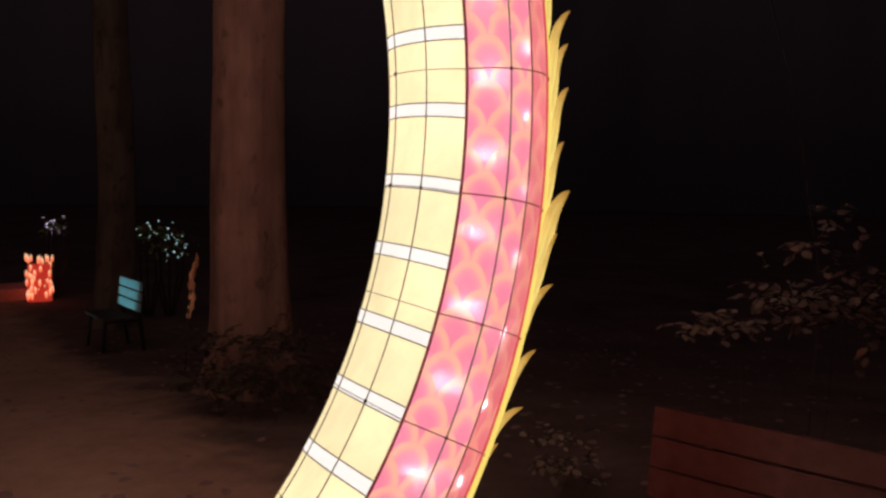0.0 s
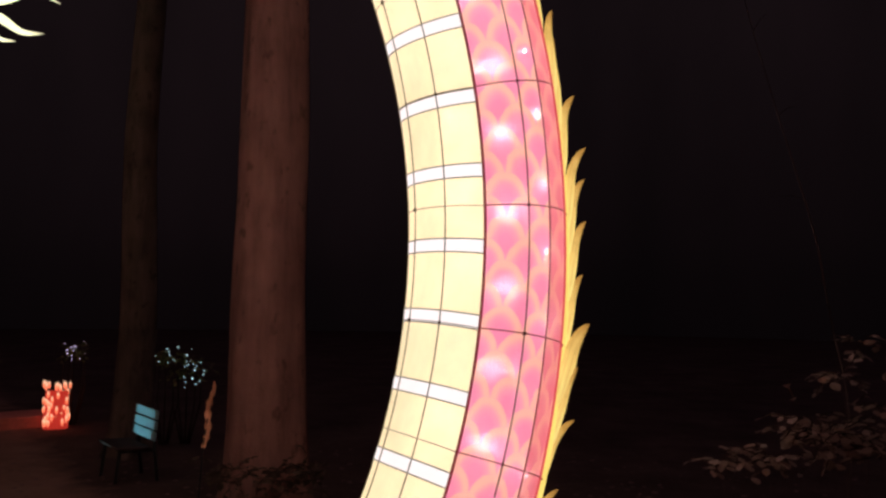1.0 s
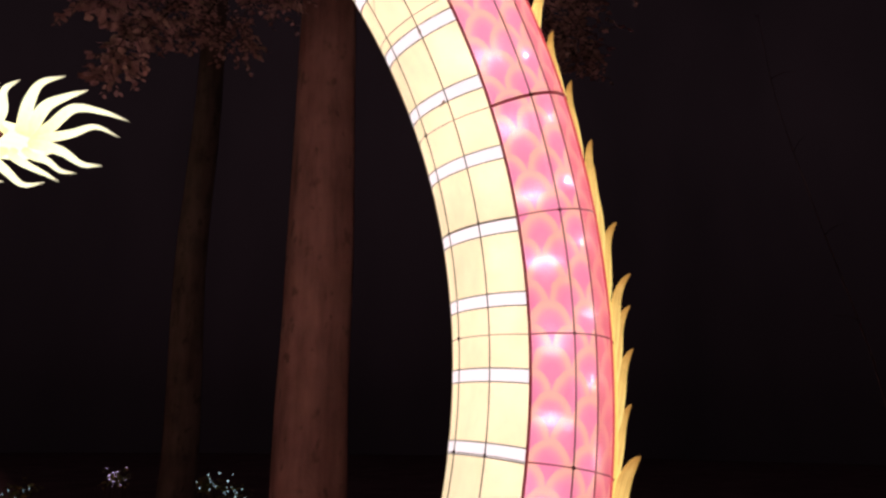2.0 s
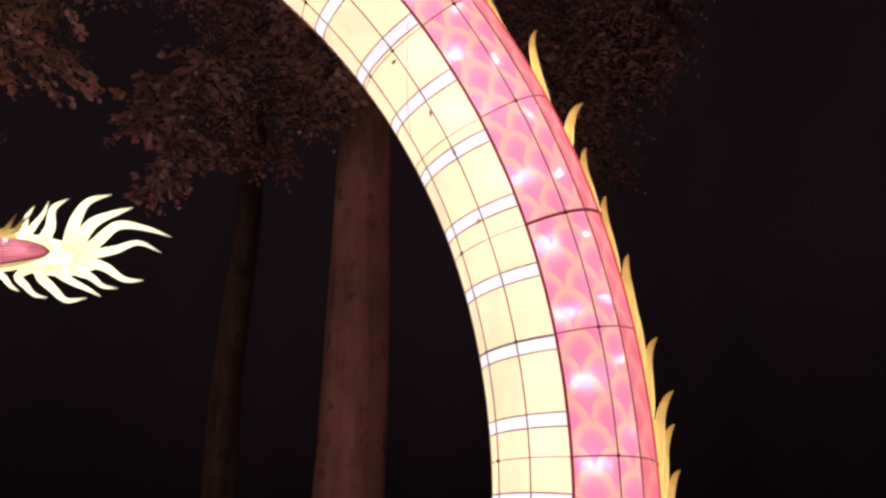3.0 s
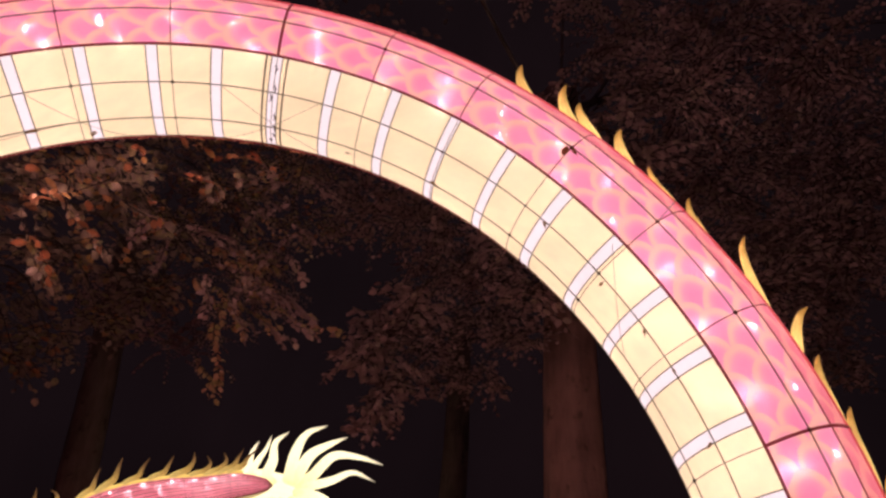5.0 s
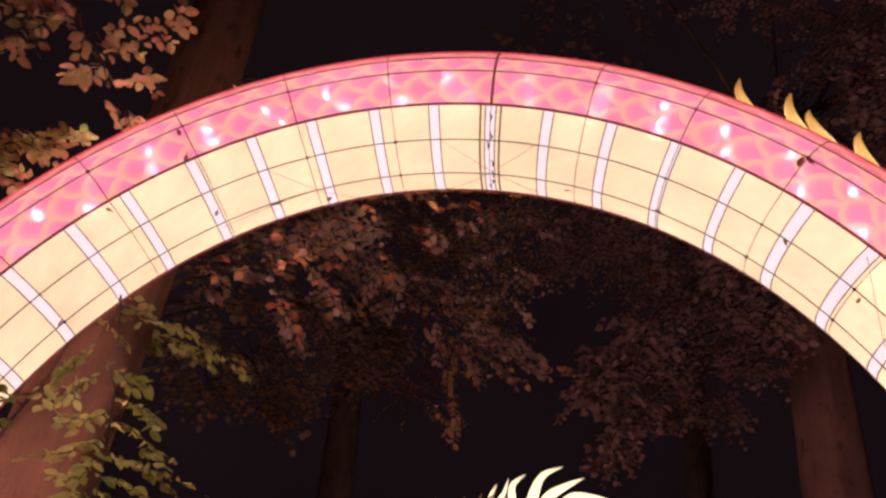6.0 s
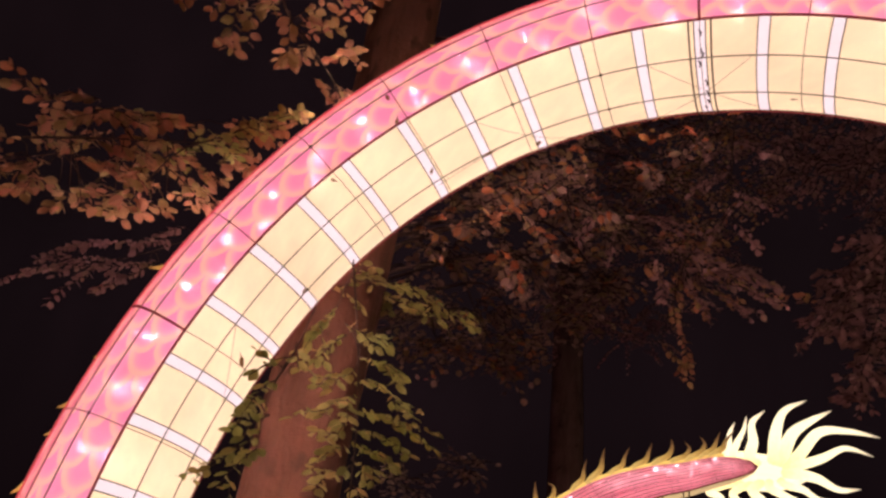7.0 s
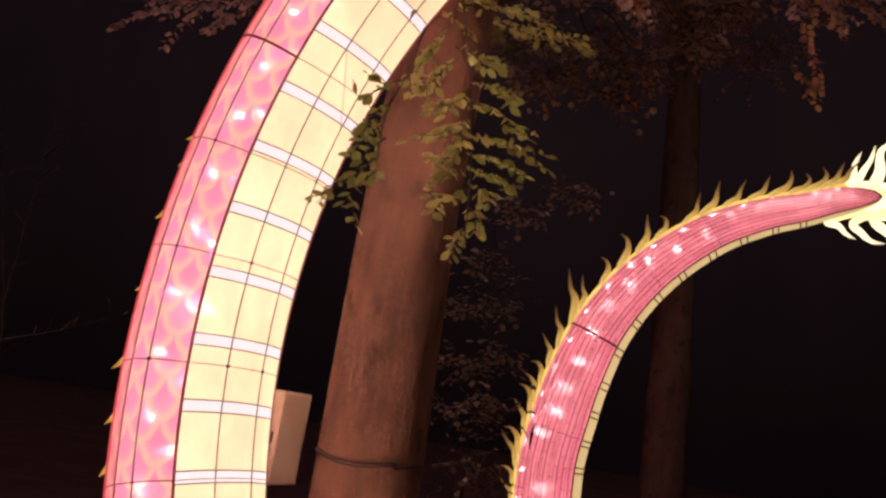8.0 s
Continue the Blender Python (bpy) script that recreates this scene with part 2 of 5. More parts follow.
LEAF_COPPER = leaf_material("copper_leaf", ((0.0, (0.42, 0.185, 0.125)), (0.4, (0.39, 0.205, 0.12)), (0.65, (0.33, 0.225, 0.105)), (0.88, (0.30, 0.235, 0.09)), (1.0, (0.47, 0.18, 0.12))), 0.6, 0.4)
LEAF_MIXED = leaf_material("autumn_leaf", ((0.0, (0.20, 0.13, 0.115)), (0.5, (0.26, 0.175, 0.145)), (0.84, (0.23, 0.18, 0.09)), (0.95, (0.42, 0.14, 0.07)), (1.0, (0.44, 0.30, 0.10))), 0.7, 0.28)
LEAF_ORANGE = leaf_material("orange_leaf", ((0.0, (0.345, 0.168, 0.0945)), (0.35, (0.393, 0.157, 0.0788)), (0.6, (0.428, 0.123, 0.063)), (0.8, (0.393, 0.19, 0.0788)), (0.93, (0.416, 0.224, 0.084)), (1.0, (0.476, 0.347, 0.105))))
LEAF_SHADE = leaf_material("shade_leaf", ((0.0, (0.035, 0.028, 0.02)), (0.7, (0.075, 0.055, 0.042)), (1.0, (0.16, 0.12, 0.095))))
LEAF_GREY = leaf_material("dull_leaf", ((0.0, (0.246, 0.189, 0.161)), (0.6, (0.397, 0.312, 0.265)), (0.93, (0.548, 0.435, 0.378)), (1.0, (0.624, 0.397, 0.284))))
DRY_LEAF = leaf_material("dry_leaf", ((0.0, (0.22, 0.12, 0.06)), (0.6, (0.30, 0.17, 0.08)), (1.0, (0.36, 0.22, 0.09))))
# beech bark copies, their colours shifted to how each trunk is lit
DARK_BARK = bark("dusky_beech_bark", (0.105, 0.053, 0.047), (0.26, 0.137, 0.114))
RUST_BARK = bark("rust_lit_beech_bark", (0.038, 0.017, 0.011), (0.125, 0.056, 0.035))
# bark copies darkened in colour to stand for the missing light
DIM_BARK = bark("dimmed_bark", (0.065, 0.0468, 0.0416), (0.163, 0.114, 0.101))
DUSK_BARK = bark("dusk_dimmed_bark", (0.06, 0.042, 0.036), (0.158, 0.108, 0.093))
FAR_BARK = bark("night_dimmed_bark", (0.0275, 0.0193, 0.0165), (0.077, 0.0523, 0.044))

# ---------------------------------------------------------------- ground
def build_ground():
    m = Nodes("trodden_earth")
    v = m.coords("Object")
    grit = m.noise(55.0, 8.0, v, 0.7)
    patch = m.noise(0.9, 5.0, v)
    fine = m.noise(9.0, 6.0, v, 0.65)
    t = m.math("ADD", m.math("MULTIPLY", patch, 0.5), m.math("ADD", m.math("MULTIPLY", fine, 0.3), m.math("MULTIPLY", grit, 0.2)))
    color = m.ramp(t, ((0.30, (0.20, 0.113, 0.088)), (0.5, (0.36, 0.206, 0.160)), (0.68, (0.46, 0.285, 0.23))))
    # past a ragged line the earth colour gives way to a darker one
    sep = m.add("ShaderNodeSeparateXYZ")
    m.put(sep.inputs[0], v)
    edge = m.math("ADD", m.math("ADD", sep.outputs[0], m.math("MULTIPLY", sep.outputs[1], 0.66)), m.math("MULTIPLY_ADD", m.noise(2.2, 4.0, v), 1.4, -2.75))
    dark_earth = m.ramp(t, ((0.30, (0.05, 0.032, 0.029)), (0.5, (0.12, 0.074, 0.066)), (0.68, (0.19, 0.125, 0.108))))
    color = m.mix(m.math("MULTIPLY_ADD", edge, 1.6, 0.5, clamp=True), color, dark_earth)
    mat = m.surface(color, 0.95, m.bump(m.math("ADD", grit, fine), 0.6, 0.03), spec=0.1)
    radii = [0.0] + [0.35 * 1.13 ** i for i in range(1, 58)]
    verts, faces = [(0, 0, 0)], []
    n = 96
    for r in radii[1:]:
        for k in range(n):
            a = 2 * math.pi * k / n
            x, y = r * math.cos(a), r * math.sin(a)
            amp = 0.025 * min(1.0, r / 3)
            verts.append((x, y, ground_z(x, y) + amp * noise.noise(Vector((x * 0.9, y * 0.9, 0)))))
    for k in range(n):
        faces.append((0, 1 + k, 1 + (k + 1) % n))
    for i in range(len(radii) - 2):
        for k in range(n):
            a, b = 1 + i * n + k, 1 + i * n + (k + 1) % n
            faces.append((a, a + n, b + n, b))
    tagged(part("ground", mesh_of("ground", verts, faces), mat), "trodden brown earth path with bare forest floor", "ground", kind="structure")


build_ground()


# ---------------------------------------------------------------- dragon lantern: the arched body
PSI, LEAN = -0.5343, -0.0719
ARCH_C = Vector((-1.5203, 1.8123, EYE + 0.3231))
ARCH_R, HALF_R, HALF_A, TAPER = 1.9624, 0.2209, 0.2904, -0.0202
AU = Vector((math.cos(PSI), -math.sin(PSI), 0))
AN0 = Vector((-math.sin(PSI), -math.cos(PSI), 0))
AV = Vector((0, 0, 1)) * math.cos(LEAN) + AN0 * math.sin(LEAN)
AN = AN0 * math.cos(LEAN) - Vector((0, 0, 1)) * math.sin(LEAN)
EDGE = -38.8
FIRST, LAST = -70.0, 250.0


def arch_radius(th):
    return ARCH_R * (1 - 0.0618 * math.cos(2 * th) - 0.0023 * math.sin(2 * th) + 0.0006 * math.cos(3 * th) + 0.0011 * math.sin(3 * th))


def arch_centre(th):
    r = arch_radius(th)
    return r * math.cos(th), r * math.sin(th)


def arch_point(deg, phi, lift=0.0):
    """A point of the body's skin: deg round the arch, phi round the body (0 to the front, 90 outwards), lifted by metres."""
    th = radians(deg)
    x, y = arch_centre(th)
    x2, y2 = arch_centre(th + 1e-3)
    dx, dy = x2 - x, y2 - y
    n = math.hypot(dx, dy)
    ox, oy = dy / n, -dx / n
    k = 1 + TAPER * (th - math.pi / 2)
    p = radians(phi)
    rr, ra = (HALF_R * k * (1 + 0.058 * max(0.0, math.sin(p))) + lift) * math.sin(p), (HALF_A * k + lift) * math.cos(p)
    return ARCH_C + AU * (x + ox * rr) + AV * (y + oy * rr) + AN * ra


LENGTH = [0.0]
for i in range(1, 3601):
    a, b = radians((i - 1) / 10 - 80), radians(i / 10 - 80)
    LENGTH.append(LENGTH[-1] + math.dist(arch_centre(a), arch_centre(b)))


def along(deg):
    return LENGTH[int(round((deg + 80) * 10))]


def slant(deg, phi):
    """The belly's cross seams climb a little towards the inside of the arch."""
    return deg + 1.05 * (0.12 + math.cos(radians(deg))) * min(max((EDGE - phi) / 80, 0.0), 1.25)


WIRES = [EDGE, -8.0, 11.0, 35.0, 60.0, 90.0, 120.0, 145.0, 169.0, 188.0, 180.0 - EDGE]
BELLY_WIRES = [180 - EDGE - 360, -131.0, -99.0, -67.0, EDGE]
BANDS = [-54.6, -47.4, -40.2, -33.4, -26.4, -19.1, -11.9, -4.6, 2.9, 10.3, 17.8, 25.3, 32.6, 39.8, 46.8, 54.0, 61.4, 68.3, 75.2, 82.0, 88.2,
         94.4, 100.9, 107.8, 114.5, 121.3, 128.8, 135.2, 142.6, 149.9, 157.4, 164.5, 171.6, 178.8, 186.0, 192.8, 199.8, 207.0, 214.1, 221.3, 228.4]
RINGS = [-57.0, -45.4, -33.8, -23.8, -12.4, -0.6, 11.1, 22.5, 34.5, 45.7, 56.8, 68.0, 78.0, 88.2, 99.0, 109.3, 120.4, 130.5, 142.0, 154.0,
         165.5, 177.0, 188.5, 200.0, 211.5, 223.0, 234.5]
THICK = (22.5, 88.2, 154.0, 223.0)


def skin(d0, d1, phis, taut=0.006):
    """A patch of silk between two stations of the arch, drawn a little in between the wires phis."""
    steps = max(2, int(math.ceil((d1 - d0) / 1.2)))
    row = []
    for a, b in zip(phis, phis[1:]):
        for j in range(4):
            s = j / 4
            row.append((a + (b - a) * s, 4 * s * (1 - s) * min(1.0, (b - a) / 25)))
    row.append((phis[-1], 0.0))
    girth = [0.0]
    for (a, _), (b, _) in zip(row, row[1:]):
        girth.append(girth[-1] + (arch_point(90, a) - arch_point(90, b)).length)
    mid = next((g for g, (a, _) in zip(girth, row) if a >= 90), 0.0)
    verts, uvs, faces = [], [], []
    for i in range(steps + 1):
        s = i / steps
        d = d0 + (d1 - d0) * s
        sag = 4 * s * (1 - s)
        for (phi, w), g in zip(row, girth):
            verts.append(arch_point(slant(d, phi), phi, -taut * (0.6 * w + 0.5 * w * sag)))
            uvs.append((along(d), abs(g - mid)))
    n = len(row)
    for i in range(steps):
        for k in range(n - 1):
            a = i * n + k
            faces.append((a, a + 1, a + n + 1, a + n))
    return verts, faces, uvs


def build_dragon():
    dragon = thing("dragon_lantern", ARCH_C - Vector((0, 0, ARCH_C.z)),
                   "glowing silk dragon arch, cream belly, pink scales, golden fins", "lantern")
    # belly: cream panels and white bands
    edges = [FIRST]
    half = {b: 0.68 if b < 60 else 0.57 if b < 130 else 0.61 for b in BANDS}
    for b in BANDS:
        edges += [b - half[b], b + half[b]]
    edges.append(LAST)
    for i in range(len(edges) - 1):
        white = i % 2 == 1
        part("white_band" if white else "belly_panel", mesh_of("belly", *skin(edges[i], edges[i + 1], BELLY_WIRES, 0.002 if white else 0.006)),
             WHITE if white else CREAM, dragon)
    # scaled sides and back
    stations = [FIRST] + RINGS + [LAST]
    for a, b in zip(stations, stations[1:]):
        for cut, mat in ((WIRES[:3], PINK), (WIRES[2:9], BACK_PINK), (WIRES[8:], PINK)):
            part("scale_panel", mesh_of("scales", *skin(a, b, cut)), mat, dragon)
    # lengthwise wires
    fine = [FIRST + (LAST - FIRST) * i / 240 for i in range(241)]
    for phi in WIRES + BELLY_WIRES[1:-1]:
        edge = phi in (EDGE, 180 - EDGE)
        r = 0.0046 if edge else (0.0045 if phi in (35.0, 145.0) else 0.0021)
        mat = RED_TRIM if phi in (35.0, 145.0) else PIPING if edge else RED_WIRE if phi >= 10 else WIRE
        part("edge_wire" if edge else "long_wire", mesh_of("wire", *sweep([arch_point(d, phi, 0.001) for d in fine], [r] * len(fine), 6)), mat, dragon)
    # cross wires: at every ring round the back, faint shadow-line threads over the belly, two to each white band
    for d in RINGS:
        thick = d in THICK
        pts = [arch_point(d, EDGE + (180 - 2 * EDGE) * i / 40, 0.001) for i in range(41)]
        part("ring_wire", mesh_of("wire", *sweep(pts, [0.0048 if thick else 0.0019] * 41, 6)), PIPING if thick else RED_WIRE, dragon)
        pts = [arch_point(slant(d, EDGE - (180 + 2 * EDGE) * i / 24), EDGE - (180 + 2 * EDGE) * i / 24, -0.001) for i in range(25)]
        part("belly_shadow_line", mesh_of("wire", *sweep(pts, [0.0014] * 25, 5)), GREY_WIRE, dragon)
    for b in BANDS:
        for d in (b - half[b], b + half[b]):
            pts = [arch_point(slant(d, EDGE - (180 + 2 * EDGE) * i / 24), EDGE - (180 + 2 * EDGE) * i / 24, 0.0005) for i in range(25)]
            part("band_wire", mesh_of("wire", *sweep(pts, [0.0020] * 25, 5)), WIRE, dragon)
    # wire ties where the long wires cross the rings
    bm = bmesh.new()
    bmesh.ops.create_icosphere(bm, subdivisions=1, radius=0.0068)
    knot = bpy.data.meshes.new("wire_tie")
    bm.to_mesh(knot)
    bm.free()
    knot.materials.append(TIE)
    ties = random.Random(21)
    for d in RINGS:
        for phi in (-8.0, 188.0):
            part("wire_tie", knot, None, dragon).matrix_basis = Matrix.Translation(arch_point(d, phi, 0.001)) @ Matrix.Scale(ties.uniform(0.7, 1.2), 4)
        for phi in (-67.0, -99.0):
            if ties.random() < 0.55:
                part("wire_tie", knot, None, dragon).matrix_basis = Matrix.Translation(arch_point(slant(d, phi), phi, 0.001)) @ Matrix.Scale(ties.uniform(0.6, 1.1), 4)
    # the torn seam at the crown of the arch
    for k in range(9):
        phi = EDGE - 8 - 11.5 * k + ties.uniform(-3, 3)
        d = 88.1 + ties.uniform(-0.35, 0.35)
        tear = [arch_point(slant(d, phi) + 0.12 * math.sin(j * 2.0), phi - 1.9 * j, 0.002) for j in range(5)]
        part("seam_tear", mesh_of("tear", *sweep(tear, [0.0008, 0.0022, 0.0034, 0.0026, 0.0008], 6)), TIE, dragon)
    for d in (87.1, 89.3):
        pts = [arch_point(slant(d, EDGE - (180 + 2 * EDGE) * i / 24), EDGE - (180 + 2 * EDGE) * i / 24, 0.0015) for i in range(25)]
        part("band_wire", mesh_of("wire", *sweep(pts, [0.0032] * 25, 5)), WIRE, dragon)
    # thin threads drawn on the silk as shadow lines of the inner bracing
    for d0, p0, d1, p1 in ((104, -131, 114, -67), (83, -67, 94, -131), (94, -67, 83, -120), (38, -99, 47, -45), (150, -67, 158, -99), (109, -99, 121, -105)):
        pts = [arch_point(d0 + (d1 - d0) * i / 16, p0 + (p1 - p0) * i / 16, 0.0) for i in range(17)]
        part("bracing_shadow_line", mesh_of("wire", *sweep(pts, [0.0008] * 17, 5)), GREY_WIRE, dragon)
    # bulbs behind the silk: a rod to each panel of the flank, a pair of points along the shoulder, unseen fill balls on
    # the far side
    def bulb_mesh(radius, spread):
        bm = bmesh.new()
        for x in ((-spread, spread) if spread > 0 else (0.0,)):
            bmesh.ops.create_icosphere(bm, subdivisions=2, radius=radius, matrix=Matrix.Translation((x, 0, 0)))
        me = bpy.data.meshes.new("bulb")
        bm.to_mesh(me)
        bm.free()
        me.materials.append(BULB)
        return me

    rod = mesh_of("bulb", *sweep([(x, 0, 0) for x in (-0.048, -0.030, -0.010, 0.010, 0.030, 0.048)], [0.0003, 0.0009, 0.0015, 0.0015, 0.0009, 0.0003], 8))
    rod.materials.append(SOFT_BULB)
    pair, point, spot, fill_ball, deep, core = bulb_mesh(0.0022, 0.008), bulb_mesh(0.0030, 0), bulb_mesh(0.0032, 0), bulb_mesh(0.0100, 0), bulb_mesh(0.0036, 0), bulb_mesh(0.0049, 0)

    def bulb(me, deg, phi, depth):
        up = (arch_point(deg, phi, 0.1) - arch_point(deg, phi)).normalized()
        across = (arch_point(deg + 0.2, phi) - arch_point(deg, phi)).cross(up).normalized()
        turn = Matrix((across, up.cross(across), up)).transposed().to_4x4()
        part("bulb", me, None, dragon).matrix_basis = Matrix.Translation(arch_point(deg, phi, -depth)) @ turn

    rnd = random.Random(5)
    panel = [-1.2 + 7.15 * k for k in range(-9, 13)] + [90.6, 97.3, 104.0] + [110.8 + 7.23 * k for k in range(18)]
    shoulder = [1.4 + 6.3 * k for k in range(-10, 13)] + [85.0] + [92.8 + 6.33 * k for k in range(23)]
    for d in panel:
        phi = float(np.interp(d, (-36, -29, -15, 10, 20, 30, 45, 200), (-14, -18, -24, -24, -30, -31, -34, -36)))
        soft = d < 31 or rnd.random() < 0.2
        bulb(rod if soft else spot, d + rnd.uniform(-0.4, 0.4), phi + rnd.uniform(-1.5, 1.5), rnd.uniform(0.020, 0.028) if soft else rnd.uniform(0.015, 0.019))
        if 14 < d < 215 and rnd.random() < 0.6:
            bulb(deep, d, 180 - phi, 0.028)
        bulb(core if d < 45 else deep, d + 2.4, -54 + rnd.uniform(-3, 3), 0.060 if d < 60 else 0.085)
        if 14 < d < 215 and rnd.random() < 0.6:
            bulb(deep, d + 2.4, 234, 0.075)
    for d in shoulder:
        phi = float(np.interp(d, (-36, -10, 14, 27, 40, 55, 80, 95, 108, 200), (18, 10, 5, 0, -4, -13, -12, -13, -19, -15)))
        bulb(point if d < 32 else pair if rnd.random() < 0.7 else spot, d + rnd.uniform(-0.3, 0.3), phi + rnd.uniform(-1.5, 1.5), rnd.uniform(0.011, 0.015) if d > 32 else 0.011)
        # unseen balls, added on the back and outer side to light the trees
        crown = 65 < d < 160
        if 14 < d < 215 and not (crown and rnd.random() < 0.3):
            bulb(fill_ball, d, 180 - phi, 0.004)
        if 32 < d < 195 and rnd.random() < (0.35 if crown else 0.8):
            near, back = 66 + rnd.uniform(-3, 3), 114 + rnd.uniform(-3, 3)
            bulb(fill_ball, d + 2, near, -0.004)
            bulb(fill_ball, d + 2, back, -0.004)
    # fins along the spine
    strip = [FIRST + 6 + (226 - FIRST) * i / 200 for i in range(201)]
    part("fin_base", mesh_of("fin_base", *sweep([arch_point(d, 90, 0.046 if d < 44 else 0.035) for d in strip], [0.055 if d < 44 else 0.04 for d in strip], 8, 0.4, AN)), FIN_BASE, dragon,
         "golden silk strip along the spine")
    tips = [(-57, .17), (-50.5, .16), (-43, .12), (-37.5, .11), (-32.5, .12), (-29, .165), (-24, .155), (-18, .183), (-13.5, .145), (-9.5, .18), (-5, .165), (0, .18), (4, .19), (7, .21), (12, .2),
            (17.5, .155), (20, .17), (26, .18), (31, .19), (35, .252), (43, .262), (46.8, .178), (48.6, .205), (53.2, .195), (57.5, .268), (61.8, .25), (64, .325), (68.3, .315),
            (114, .25), (148.5, .24), (158.5, .2), (164, .23), (166.8, .214), (172.6, .2), (180, .207), (182.8, .19), (187.8, .22), (193, .211), (197.8, .194), (203, .2), (209, .17), (215, .18)]
    tips += [(d, 0.13) for d in (74, 80, 86, 92, 99, 106, 121, 128, 135, 142, 153)]
    for d, lift in tips:
        rim = float(np.interp(d, (-35, -12, 0, 40, 48, 66, 75, 150, 162, 190), (0.06, 0.10, 0.114, 0.114, 0.125, 0.155, 0.09, 0.09, 0.125, 0.115)))
        rise = max(lift - rim, 0.035)
        horn = lift > 0.225 and d < 70
        if horn:
            span = 10.5 if d == 43 else 5.0 * rnd.uniform(0.9, 1.1)
            rest = ((1.0, rim - 0.055), (0.62, rim - 0.012), (0.30, rim + 0.24 * rise), (0.08, rim + 0.62 * rise), (-0.01, rim + rise))
        else:
            span = (11.0 if d < 33 else 9.0) * rnd.uniform(0.9, 1.1)
            rest = ((1.0, rim - 0.075), (0.70, rim - 0.030), (0.42, rim - 0.004), (0.20, rim + 0.22 * rise), (0.06, rim + 0.62 * rise), (-0.01, rim + rise))
        lean = rnd.uniform(-0.02, 0.02)
        pts = curve_points([arch_point(d - span * k, 90, h) + AN * lean * (1 - k) for k, h in rest], 22)
        wide = (0.034 if d > 55 else 0.027) if horn else 0.045 if d == -9.5 else 0.030 if d < 40 else 0.026
        w = [wide * min(1.0, 0.6 + 1.4 * i / 21) * (1 - (i / 21) ** 1.5) ** 0.8 + 0.0008 for i in range(22)]
        part("fin", mesh_of("fin", *sweep(pts, w, 8, 0.30, AN)), FIN, dragon)
    return dragon


build_dragon()


# ---------------------------------------------------------------- dragon lantern: the tail
TAIL_D = 10.5


def tail_at(az, el):
    """A point on the upright plane in which the tail curls."""
    n = Vector((-math.sin(radians(42)), math.cos(radians(42)), 0))
    way = place(az, el, 1.0) - Vector((0, 0, EYE))
    return Vector((0, 0, EYE)) + way * (TAIL_D / way.dot(n))


